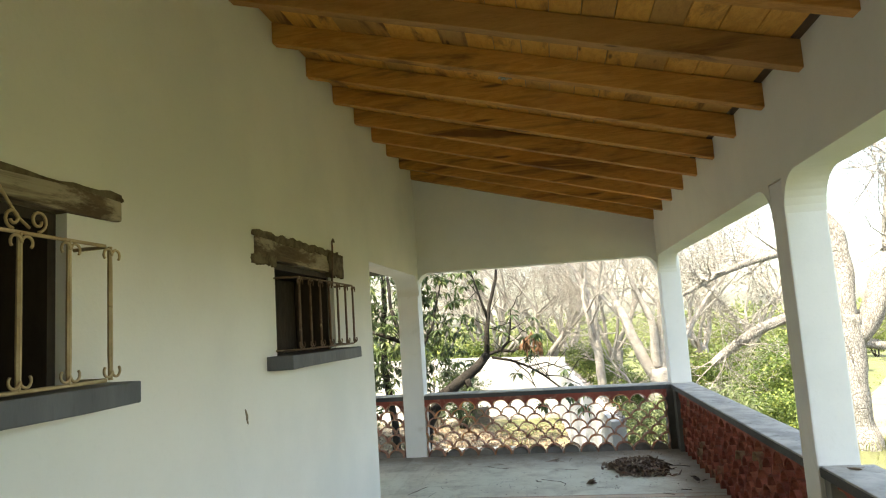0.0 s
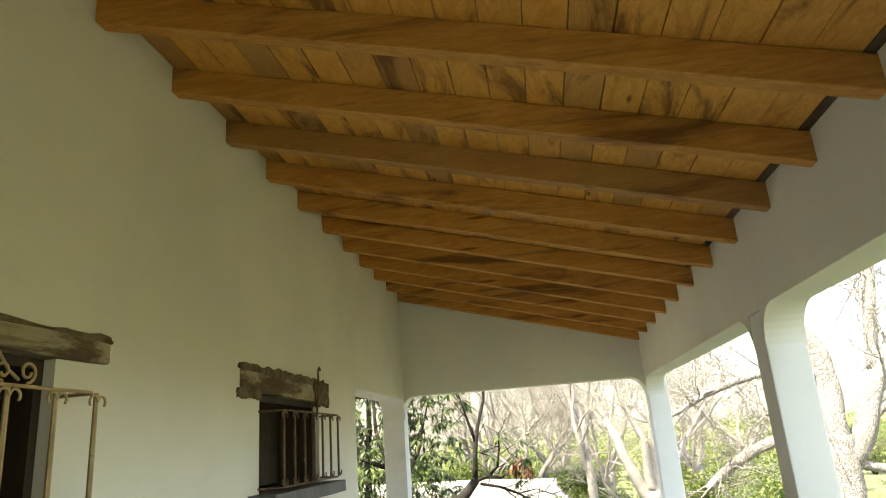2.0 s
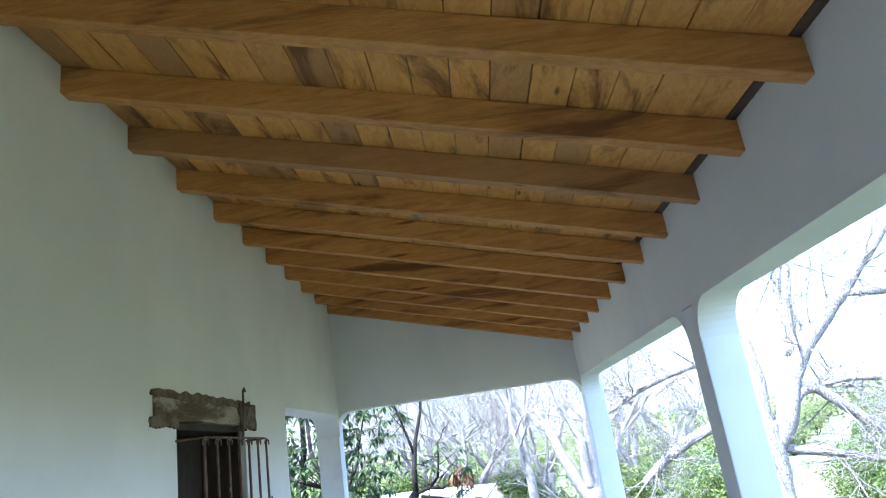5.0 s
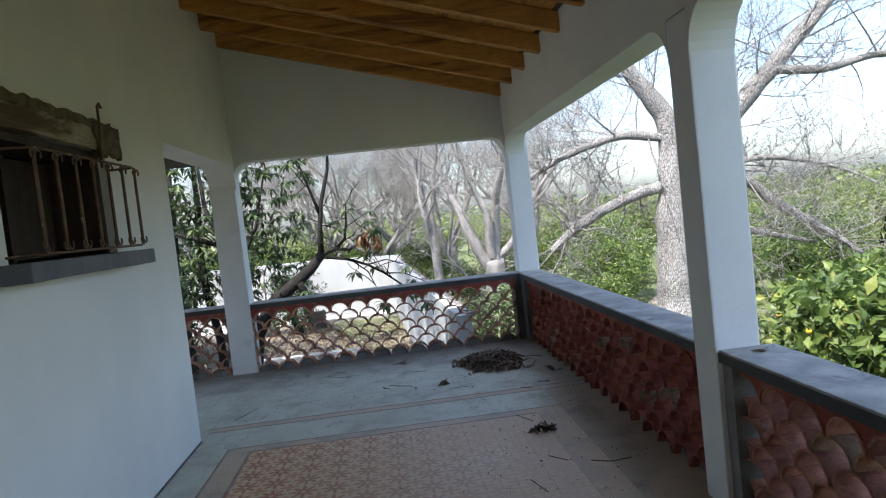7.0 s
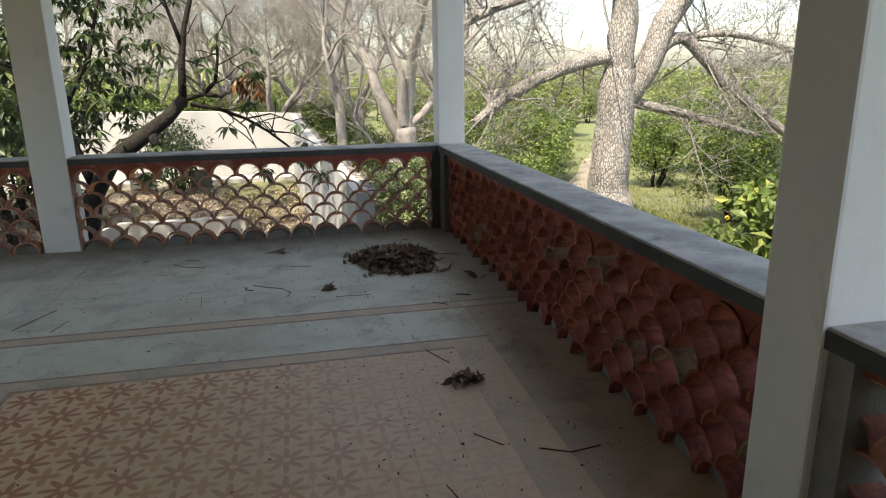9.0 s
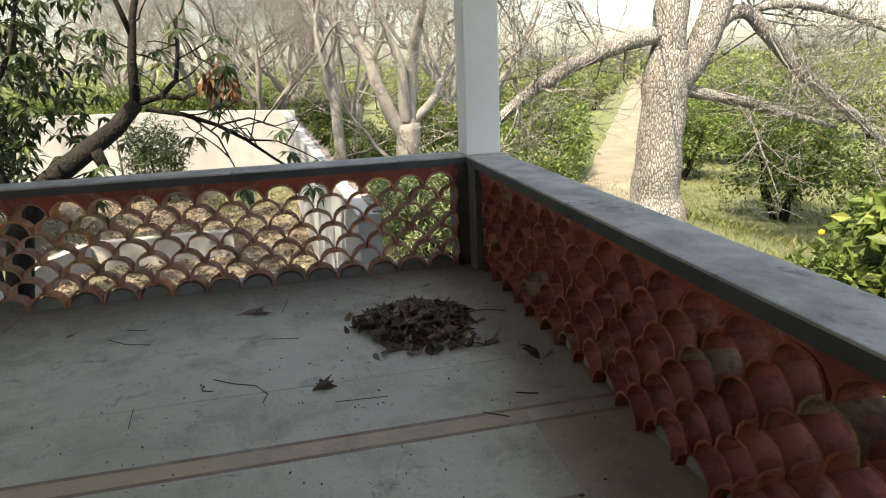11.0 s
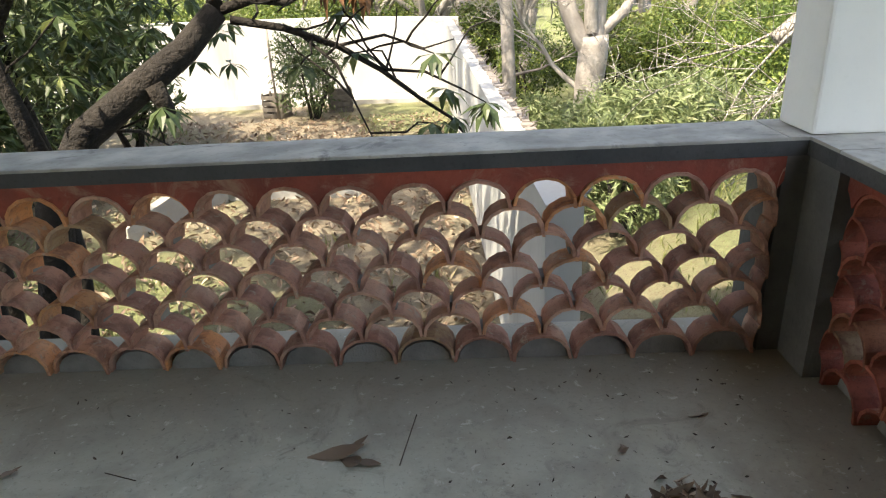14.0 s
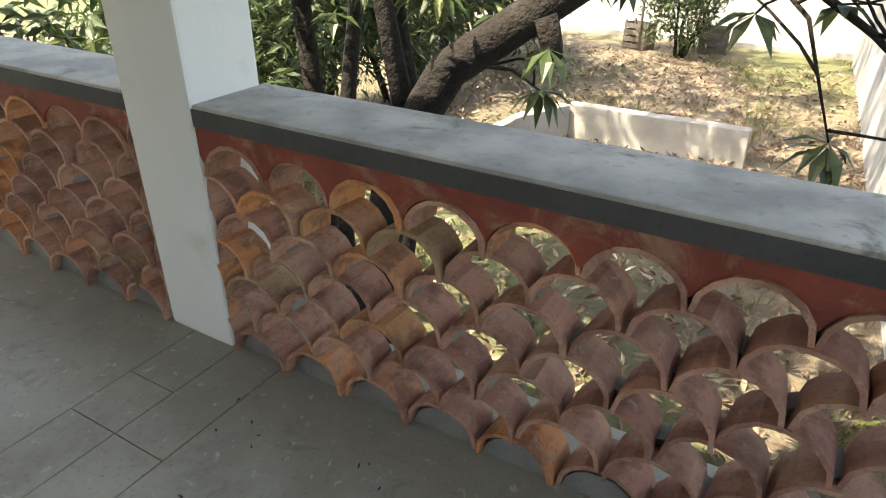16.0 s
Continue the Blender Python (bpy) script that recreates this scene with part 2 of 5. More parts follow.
def floor_cement():
    m, nt, bs = nodes_of("worn_green_cement_floor")
    v = coords(nt)
    big, mid, fine = noise_tex(nt, v, 0.7, 5, 0.6, 0.5), noise_tex(nt, v, 3.2, 6, 0.65, 0.4), noise_tex(nt, v, 55, 3, 0.7)
    col = mix(nt, ramp(nt, big, 0.35, 0.65), (0.63, 0.63, 0.50), (0.57, 0.54, 0.42))
    col = mix(nt, ramp(nt, mid, 0.46, 0.7, 0, 0.7), col, (0.42, 0.385, 0.31))
    col = mix(nt, ramp(nt, noise_tex(nt, v, 9, 6, 0.75, 0.8), 0.55, 0.72, 0, 0.5), col, (0.24, 0.215, 0.17))
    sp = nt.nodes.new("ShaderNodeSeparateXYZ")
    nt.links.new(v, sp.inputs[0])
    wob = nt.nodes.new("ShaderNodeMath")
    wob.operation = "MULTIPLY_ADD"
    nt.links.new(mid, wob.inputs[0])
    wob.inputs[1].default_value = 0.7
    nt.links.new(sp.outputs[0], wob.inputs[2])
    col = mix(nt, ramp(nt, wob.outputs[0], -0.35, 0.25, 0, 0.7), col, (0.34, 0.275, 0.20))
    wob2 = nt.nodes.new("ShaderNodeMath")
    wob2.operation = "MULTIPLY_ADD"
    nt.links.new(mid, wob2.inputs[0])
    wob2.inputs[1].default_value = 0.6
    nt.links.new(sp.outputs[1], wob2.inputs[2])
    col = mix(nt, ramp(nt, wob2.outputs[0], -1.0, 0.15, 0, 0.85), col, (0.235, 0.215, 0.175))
    blot = noise_tex(nt, v, 5.5, 6, 0.75, 1.2)
    col = mix(nt, ramp(nt, blot, 0.56, 0.70, 0, 0.55), col, (0.17, 0.155, 0.125))
    col = mix(nt, ramp(nt, noise_tex(nt, v, 21, 4, 0.7, 0.4), 0.60, 0.70, 0, 0.6), col, (0.60, 0.58, 0.50))
    col = mix(nt, ramp(nt, fine, 0.55, 0.75, 0, 0.5), col, (0.13, 0.12, 0.10))
    nt.links.new(col, bs.inputs["Base Color"])
    nt.links.new(ramp(nt, mid, 0.3, 0.7, 0.42, 0.75), bs.inputs["Roughness"])
    bump(nt, bs, fine, 0.3, 0.004)
    return m


M["floor"] = floor_cement()


def patterned_tile(name, ground, star, accent):
    """A cement tile with an eight-petalled flower in its middle and quarter flowers in its corners."""
    m, nt, bs = nodes_of(name)
    tc = nt.nodes.new("ShaderNodeTexCoord")
    sp = nt.nodes.new("ShaderNodeSeparateXYZ")
    nt.links.new(tc.outputs["Object"], sp.inputs[0])

    def op(kind, a, b=None):
        n = nt.nodes.new("ShaderNodeMath")
        n.operation = kind
        for s, x in zip(n.inputs, (a, b)):
            if isinstance(x, (int, float)):
                s.default_value = x
            elif x is not None:
                nt.links.new(x, s)
        return n.outputs[0]

    def flower(x, y, size, petals):
        r = op("SQRT", op("ADD", op("MULTIPLY", x, x), op("MULTIPLY", y, y)))
        w = op("COSINE", op("MULTIPLY", op("ARCTAN2", y, x), petals))
        edge = op("MULTIPLY", op("ADD", op("MULTIPLY", w, 0.32), 0.68), size)
        return ramp(nt, op("SUBTRACT", edge, r), -0.004, 0.006), r

    x, y = sp.outputs[0], sp.outputs[1]
    f1, r1 = flower(x, y, 0.094, 8)
    f2, r2 = flower(op("SUBTRACT", 0.1, op("ABSOLUTE", x)), op("SUBTRACT", 0.1, op("ABSOLUTE", y)), 0.062, 4)
    wv = nt.nodes.new("ShaderNodeNewGeometry").outputs["Position"]
    wear, fine = noise_tex(nt, wv, 1.1, 6, 0.65, 0.6), noise_tex(nt, wv, 45, 3, 0.7)
    col = mix(nt, f1, ground, star)
    col = mix(nt, f2, col, accent)
    col = mix(nt, ramp(nt, r1, 0.012, 0.018, 1, 0), col, ground)
    ps = nt.nodes.new("ShaderNodeSeparateXYZ")
    nt.links.new(wv, ps.inputs[0])
    fade = op("ADD", op("MULTIPLY", wear, 1.5), op("MULTIPLY", ps.outputs[0], 0.55))
    col = mix(nt, ramp(nt, fade, -0.75, 0.45, 0.0, 0.85), col, (0.63, 0.47, 0.315))
    col = mix(nt, ramp(nt, fine, 0.55, 0.8, 0, 0.35), col, (0.14, 0.11, 0.085))
    nt.links.new(col, bs.inputs["Base Color"])
    nt.links.new(ramp(nt, wear, 0.3, 0.7, 0.38, 0.65), bs.inputs["Roughness"])
    bump(nt, bs, fine, 0.1, 0.002)
    return m


M["rug"] = patterned_tile("flowered_cement_tile", (0.70, 0.485, 0.28), (0.46, 0.185, 0.09), (0.58, 0.28, 0.14))
M["rug_edge"] = surface("peach_cement_band", (0.63, 0.47, 0.31), (0.55, 0.43, 0.30), 3, 50, 0.55, 0.15, 0.002, stain=(0.34, 0.30, 0.24), stain_scale=2.2, stain_lo=0.45, stain_hi=0.7, grain=0.3)
M["floor_warm"] = surface("worn_tan_cement", (0.50, 0.40, 0.285), (0.40, 0.33, 0.25), 1.6, 50, 0.6, 0.25, 0.003, stain=(0.25, 0.21, 0.165), stain_scale=1.8, stain_lo=0.48, stain_hi=0.7, grain=0.4)
M["rug_line"] = surface("brown_cement_line", (0.30, 0.18, 0.13), (0.33, 0.25, 0.19), 4, 50, 0.55, 0.15, 0.002, stain=(0.40, 0.37, 0.29), stain_scale=3, stain_lo=0.5, stain_hi=0.7, grain=0.3)


def ground_mat():
    m, nt, bs = nodes_of("leaf_littered_ground")
    v = coords(nt)
    big, mid, fine = noise_tex(nt, v, 0.12, 5, 0.6), noise_tex(nt, v, 1.1, 6, 0.7, 0.5), noise_tex(nt, v, 24, 5, 0.75, 0.8)
    col = mix(nt, ramp(nt, mid, 0.38, 0.64), (0.16, 0.128, 0.09), (0.225, 0.19, 0.135))
    col = mix(nt, ramp(nt, big, 0.42, 0.58, 0, 0.75), col, (0.12, 0.15, 0.05))
    sp = nt.nodes.new("ShaderNodeSeparateXYZ")
    nt.links.new(v, sp.inputs[0])
    wob = nt.nodes.new("ShaderNodeMath")
    wob.operation = "MULTIPLY_ADD"
    nt.links.new(mid, wob.inputs[0])
    wob.inputs[1].default_value = 3.0
    nt.links.new(sp.outputs[0], wob.inputs[2])
    col = mix(nt, ramp(nt, wob.outputs[0], 1.0, 3.0, 0, 0.7), col, (0.12, 0.155, 0.05))
    col = mix(nt, ramp(nt, fine, 0.5, 0.66, 0, 0.8), col, (0.10, 0.07, 0.045))
    col = mix(nt, ramp(nt, fine, 0.25, 0.4, 0.55, 0), col, (0.28, 0.225, 0.155))
    nt.links.new(col, bs.inputs["Base Color"])
    bs.inputs["Roughness"].default_value = 0.95
    bump(nt, bs, fine, 0.9, 0.05)
    return m


M["ground"] = ground_mat()
M["road"] = surface("sandy_track", (0.25, 0.22, 0.17), (0.185, 0.165, 0.12), 0.9, 12, 0.95, 0.8, 0.04, stain=(0.12, 0.12, 0.06), stain_scale=1.1, stain_lo=0.56, stain_hi=0.7, grain=0.5)


def leafage(name, a, b, c, trans=0.25):
    m, nt, bs = nodes_of(name)
    geo = nt.nodes.new("ShaderNodeNewGeometry")
    r = geo.outputs["Random Per Island"]
    n = noise_tex(nt, coords(nt, shift=True), 1.3, 3)
    col = mix(nt, ramp(nt, r, 0.1, 0.8), a, b)
    col = mix(nt, ramp(nt, r, 0.85, 1.0), col, c)
    col = mix(nt, ramp(nt, n, 0.35, 0.7, 0, 0.5), col, tuple(0.55 * x for x in a))
    nt.links.new(col, bs.inputs["Base Color"])
    bs.inputs["Roughness"].default_value = 0.45
    bs.inputs["Specular IOR Level"].default_value = 0.4
    tr = nt.nodes.new("ShaderNodeBsdfTranslucent")
    nt.links.new(col, tr.inputs[0])
    ms = nt.nodes.new("ShaderNodeMixShader")
    ms.inputs[0].default_value = trans
    nt.links.new(bs.outputs[0], ms.inputs[1])
    nt.links.new(tr.outputs[0], ms.inputs[2])
    nt.links.new(ms.outputs[0], nt.nodes["Material Output"].inputs[0])
    return m


M["dry_leaf"] = leafage("dry_leaf", (0.13, 0.085, 0.058), (0.28, 0.20, 0.135), (0.52, 0.42, 0.31), 0.08)
M["citrus"] = leafage("citrus_leaves", (0.065, 0.105, 0.025), (0.16, 0.22, 0.05), (0.36, 0.38, 0.10), 0.35)
M["orchard"] = leafage("orchard_leaves", (0.15, 0.19, 0.06), (0.23, 0.27, 0.09), (0.33, 0.31, 0.14), 0.4)
M["mango"] = leafage("mango_leaves", (0.04, 0.065, 0.025), (0.075, 0.11, 0.04), (0.17, 0.20, 0.07), 0.3)
M["mango_brown"] = leafage("dead_mango_leaves", (0.13, 0.065, 0.03), (0.20, 0.10, 0.05), (0.26, 0.15, 0.08), 0.25)
M["oleander"] = leafage("pale_shrub_leaves", (0.13, 0.17, 0.07), (0.20, 0.24, 0.11), (0.30, 0.31, 0.17), 0.3)
M["grass"] = leafage("grass_blades", (0.12, 0.15, 0.045), (0.21, 0.22, 0.08), (0.33, 0.28, 0.15), 0.3)
M["orange"] = surface("ripe_orange_skin", (0.75, 0.42, 0.03), (0.80, 0.52, 0.05), 8, 90, 0.45, 0.2, 0.002)


# ---- mesh helpers ----
class Mesh:
    """Vertices and faces gathered in lists."""

    def __init__(self):
        self.v, self.f = [], []

    def box(self, x0, x1, y0, y1, z0, z1):
        n = len(self.v)
        self.v += [(x, y, z) for z in (z0, z1) for y in (y0, y1) for x in (x0, x1)]
        self.f += [[n + i for i in q] for q in ((0, 2, 3, 1), (4, 5, 7, 6), (0, 1, 5, 4), (1, 3, 7, 5), (3, 2, 6, 7), (2, 0, 4, 6))]

    def prism(self, outline, axis, lo, hi):
        """A closed outline of (s, z), pushed from lo to hi along axis 'x' or 'y'."""
        n, k = len(self.v), len(outline)
        for d in (lo, hi):
            self.v += [(d, s, z) if axis == "x" else (s, d, z) for s, z in outline]
        self.f.append(list(range(n, n + k)))
        self.f.append(list(range(n + 2 * k - 1, n + k - 1, -1)))
        self.f += [[n + (i + 1) % k, n + i, n + k + i, n + k + (i + 1) % k] for i in range(k)]

    def tube(self, points, radii, sides=6, cap=True):
        n, side = len(self.v), None
        pts = [Vector(p) for p in points]
        for i, p in enumerate(pts):
            way = (pts[min(i + 1, len(pts) - 1)] - pts[max(i - 1, 0)])
            way = way.normalized() if way.length > 1e-9 else Vector((0, 0, 1))
            if side is None:
                side = way.orthogonal().normalized()
            side = (side - way * side.dot(way))
            side = side.normalized() if side.length > 1e-6 else way.orthogonal().normalized()
            up = way.cross(side)
            r = radii[i] if isinstance(radii, (list, tuple)) else radii
            for a in range(sides):
                t = 2 * math.pi * a / sides
                q = p + r * (math.cos(t) * side + math.sin(t) * up)
                self.v.append((q.x, q.y, q.z))
        for i in range(len(pts) - 1):
            for a in range(sides):
                b = (a + 1) % sides
                self.f.append([n + i * sides + a, n + i * sides + b, n + (i + 1) * sides + b, n + (i + 1) * sides + a])
        if cap:
            self.f.append([n + a for a in range(sides)][::-1])
            self.f.append([n + (len(pts) - 1) * sides + a for a in range(sides)])

    def leaf(self, base, way, flat, length, width, droop=0.2):
        """A folded leaf of four faces' worth of shape: two quads along the midrib."""
        n = len(self.v)
        side = way.cross(flat)
        side = side.normalized() if side.length > 1e-6 else way.orthogonal().normalized()
        up = side.cross(way).normalized()
        mid = base + way * (0.5 * length) - up * (droop * 0.1 * length)
        tip = base + way * length - up * (droop * length)
        for q in (base, mid + side * (width / 2) + up * (0.12 * width), tip, mid - side * (width / 2) + up * (0.12 * width), mid):
            self.v.append((q.x, q.y, q.z))
        self.f += [[n, n + 1, n + 4], [n + 1, n + 2, n + 4], [n + 2, n + 3, n + 4], [n + 3, n, n + 4]]

    def mesh(self, name, material, smooth=False):
        me = bpy.data.meshes.new(name)
        me.from_pydata([tuple(p) for p in self.v], [], self.f)
        me.materials.append(material)
        if smooth:
            me.polygons.foreach_set("use_smooth", [True] * len(me.polygons))
        me.update()
        return me


def hung(name, me, parent=None, label="", at=None):
    ob = new(name, me)
    if parent is not None:
        ob.parent = parent
    if at is not None:
        ob.matrix_basis = at
    if label:
        tagged(ob, label)
    return ob


def part(name, m, material, parent=None, label="", smooth=False, bevel=0.0, at=None):
    """One mesh object under a thing; bevel rounds its edges."""
    me = m.mesh(name, material, smooth)
    if bevel:
        bm = bmesh.new()
        bm.from_mesh(me)
        bmesh.ops.remove_doubles(bm, verts=bm.verts, dist=1e-5)
        bm.normal_update()
        sharp = [e for e in bm.edges if len(e.link_faces) == 2 and e.calc_face_angle(0) > 0.6]
        bmesh.ops.bevel(bm, geom=sharp, offset=bevel, segments=2, affect="EDGES", profile=0.6, clamp_overlap=True)
        bm.to_mesh(me)
        bm.free()
    return hung(name, me, parent, label, at)


def roughen(ob, amount, scale, cuts=0):
    """Uneven, hand-made surface."""
    me = ob.data
    bm = bmesh.new()
    bm.from_mesh(me)
    if cuts:
        bmesh.ops.subdivide_edges(bm, edges=[e for e in bm.edges if e.calc_length() > 0.25], cuts=cuts, use_grid_fill=True)
    for v in bm.verts:
        v.co += amount * noise.noise_vector(v.co * scale)
    bm.to_mesh(me)
    bm.free()
    return ob


def single(name, m, material, label, category, kind="", group="", **kw):
    return tagged(part(name, m, material, None, "", **kw), label, category, group, kind)


def holder(name, label, category, kind="", group="", at=None):
    ob = new(name)
    ob.empty_display_size = 0.1
    if at is not None:
        ob.matrix_basis = at
    return tagged(ob, label, category, group, kind)


def arch_outline(s0, s1, z_under, top0, top1, r, left=True, right=True):
    """The strip of wall over an opening, whose upper corners are rounded."""
    pts = [(s0, top0), (s1, top1)]
    steps = 8
    if right:
        pts += [(s1 - r + r * math.cos(a), z_under - r + r * math.sin(a)) for a in [math.pi / 2 * i / steps for i in range(steps + 1)]]
    else:
        pts += [(s1, z_under)]
    if left:
        pts += [(s0 + r - r * math.sin(a), z_under - r + r * math.cos(a)) for a in [math.pi / 2 * i / steps for i in range(steps + 1)]]
    else:
        pts += [(s0, z_under)]
    return pts[::-1]


# ---- the plan ----
WALL_X = -3.41          # face of the house wall
WALL_END = -2.63        # where the house wall stops short of the end of the porch
PILLAR = (-3.74, -3.43)
GROUND = -2.0
CAP_TOP, CAP_LOW = 0.862, 0.797
NEAR_Y = -12.0
SLOPE = 0.267


def under(x):
    """Height of the beams' undersides."""
    return 4.015 - SLOPE * (x - WALL_X)


# floor of the porch, cast in slabs with open joints
floor = holder("floor", "worn green-grey cement porch floor with leaves and cracks", "floor", "structure")
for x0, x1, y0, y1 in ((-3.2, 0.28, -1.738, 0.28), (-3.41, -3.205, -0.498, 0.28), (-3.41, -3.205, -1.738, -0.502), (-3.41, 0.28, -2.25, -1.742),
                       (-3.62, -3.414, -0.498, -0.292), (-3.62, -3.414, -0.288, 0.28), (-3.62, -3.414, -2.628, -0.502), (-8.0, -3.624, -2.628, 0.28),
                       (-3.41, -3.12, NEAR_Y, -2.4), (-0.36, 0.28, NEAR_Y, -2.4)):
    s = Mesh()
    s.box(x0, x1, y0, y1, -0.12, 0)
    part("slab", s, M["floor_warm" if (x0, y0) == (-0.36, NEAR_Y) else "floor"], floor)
bed = Mesh()
bed.box(-8, 0.3, NEAR_Y, 0.3, -0.2, -0.121)
part("bed", bed, M["mortar"], floor, "mortar bed under the slabs")

# foundation under the porch
fd = Mesh()
fd.box(-8, 0.29, NEAR_Y, 0.29, GROUND - 0.3, -0.201)
single("foundation", fd, M["plaster"], "white rendered foundation under the raised porch", "foundation", "structure")

# house wall with two window openings, and the strip over the side opening
WIN1 = (-8.44, -7.09, 1.68, 2.40)
WIN2 = (-5.08, -3.82, 1.695, 2.375)
TOP = 4.5
w = Mesh()
x0, x1 = WALL_X - 0.35, WALL_X
for y0, y1 in ((NEAR_Y, WIN1[0]), (WIN1[1], WIN2[0]), (WIN2[1], WALL_END)):
    w.box(x0, x1, y0, y1, -0.005, TOP)
for y0, y1, z0, z1 in (WIN1, WIN2):
    w.box(x0, x1, y0, y1, -0.005, z0)
    w.box(x0, x1, y0, y1, z1, TOP)
wall_house = single("wall_house", w, M["plaster"], "tall white plastered house wall, scuffed and faintly stained", "wall", "structure")
w = Mesh()
w.prism(arch_outline(WALL_END, -0.02, 2.57, TOP, TOP, 0.28, left=False), "x", PILLAR[0], WALL_X - 0.004)
single("wall_over_side_opening", w, M["plaster"], "white plastered wall over the side opening with a rounded corner", "wall", "structure")

# thin dark strip where the wall meets the floor
b = Mesh()
b.box(WALL_X, WALL_X + 0.006, NEAR_Y, WALL_END, 0.001, 0.016)
single("baseboard", b, M["post"], "thin dark strip along the foot of the wall", "baseboard", "structure")

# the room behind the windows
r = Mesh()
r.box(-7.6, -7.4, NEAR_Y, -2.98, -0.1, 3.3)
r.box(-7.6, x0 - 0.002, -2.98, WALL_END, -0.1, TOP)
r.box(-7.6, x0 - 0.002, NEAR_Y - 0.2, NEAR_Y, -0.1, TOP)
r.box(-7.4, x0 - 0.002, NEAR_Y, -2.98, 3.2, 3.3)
single("wall_room", r, M["room"], "walls of the unlit room behind the windows, shade put into their colour", "wall", "structure")
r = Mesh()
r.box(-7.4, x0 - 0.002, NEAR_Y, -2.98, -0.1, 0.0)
single("floor_room", r, M["room"], "floor of the unlit room, shade put into its colour", "floor", "structure")

# unseen wall, added to close the porch behind
w = Mesh()
w.box(WALL_X, 0.25, NEAR_Y - 0.2, NEAR_Y, -0.1, TOP)
single("wall_back", w, M["plaster"], "unseen plain white plastered wall, added to close the porch", "wall", "structure")

# end wall over the far opening
END_Y = -0.02
w = Mesh()
w.prism(arch_outline(PILLAR[1], -0.03, 2.62, under(PILLAR[1]) + 0.3, under(-0.03) + 0.3, 0.2), "y", END_Y, 0.24)
single("wall_end", w, M["plaster"], "white plastered wall over the end opening with rounded corners", "wall", "structure")
# beam wall on the columns
SIDE_X = -0.03
COL2 = (-5.10, -4.86)
COL3 = (-10.20, -9.96)
w = Mesh()
w.prism(arch_outline(COL2[1], -0.02, 2.61, under(0) + 0.3, under(0) + 0.3, 0.24), "x", SIDE_X, 0.215)
w.prism(arch_outline(COL3[1], COL2[0], 2.625, under(0) + 0.3, under(0) + 0.3, 0.24), "x", SIDE_X, 0.215)
w.prism(arch_outline(NEAR_Y, COL3[0], 2.625, under(0) + 0.3, under(0) + 0.3, 0.24), "x", SIDE_X, 0.215)
for c in (COL2, COL3):
    w.box(SIDE_X, 0.215, c[0], c[1], 2.61, under(0) + 0.3)
w.box(SIDE_X, 0.215, END_Y, 0.24, 2.61, under(0) + 0.3)
single("wall_columns", w, M["plaster"], "white plastered beam wall carried by the columns", "wall", "structure")


def column(x0, x1, y0, y1, z0, z1, label, foot=None):
    m = Mesh()
    m.box(x0, x1, y0, y1, z0, z1)
    th = holder("column", label, "column", "", "porch columns")
    roughen(part("shaft", m, M["column"], th, bevel=0.012), 0.004, 2.5, 3)
    return th


column(-0.008, 0.262, -0.003, 0.25, CAP_TOP, 2.605, "square white limewashed corner column standing on the parapet")
column(SIDE_X, 0.215, COL2[0], COL2[1], -0.002, 2.605, "square white limewashed column rising through the parapet")
column(SIDE_X, 0.215, COL3[0], COL3[1], -0.002, 2.605, "square white limewashed column rising through the parapet")
column(PILLAR[0], PILLAR[1], END_Y, 0.26, -0.002, 2.615, "square white limewashed pillar between end and side openings")
w = Mesh()
w.box(PILLAR[0], PILLAR[1], END_Y + 0.002, 0.24, 2.616, TOP)
single("wall_over_pillar", w, M["plaster"], "white plastered wall over the pillar", "wall", "structure")

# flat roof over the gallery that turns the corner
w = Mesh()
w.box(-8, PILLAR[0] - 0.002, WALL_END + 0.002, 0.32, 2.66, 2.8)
# the dark room colour paints the shade under this ceiling
single("ceiling_gallery", w, M["room"], "low ceiling over the gallery round the corner, shade put into its dark colour", "ceiling", "structure")

# ---- roof: boards on sloping beams ----
BEAM_H, BEAM_W = 0.165, 0.085
m = Mesh()
n_board = 20
bw = (0.30 - (WALL_X - 0.02)) / n_board
rng = random.Random(5)
old = Mesh()
for i in range(n_board):
    new_board, m = m, (old if i == n_board - 2 else m)
    a = WALL_X - 0.02 + i * bw
    b = a + bw - 0.0045 - 0.004 * rng.random() ** 2
    y = NEAR_Y
    while y < 0.22:
        y2 = min(y + 2.061 if y > NEAR_Y else -11.78 + 0.687 * rng.randrange(1, 4), 0.22)
        n = len(m.v)
        lift = 0.004 * rng.random()
        for z in (0, 0.022):
            m.v += [(a, y, under(a) + BEAM_H + z + lift), (b, y, under(b) + BEAM_H + z + lift), (b, y2 - 0.003, under(b) + BEAM_H + z + lift), (a, y2 - 0.003, under(a) + BEAM_H + z + lift)]
        m.f += [[n + q for q in face] for face in ((0, 3, 2, 1), (4, 5, 6, 7), (0, 1, 5, 4), (1, 2, 6, 5), (2, 3, 7, 6), (3, 0, 4, 7))]
        y = y2
    m = new_board
single("ceiling", m, M["board"], "warm pine boards with dark joints, knots and stains", "ceiling", "structure")
single("old_board", old, M["old_board"], "dark stained old board along the beam wall", "board", "structure")
# unseen deck and flat house slab, added to block the sun
m = Mesh()
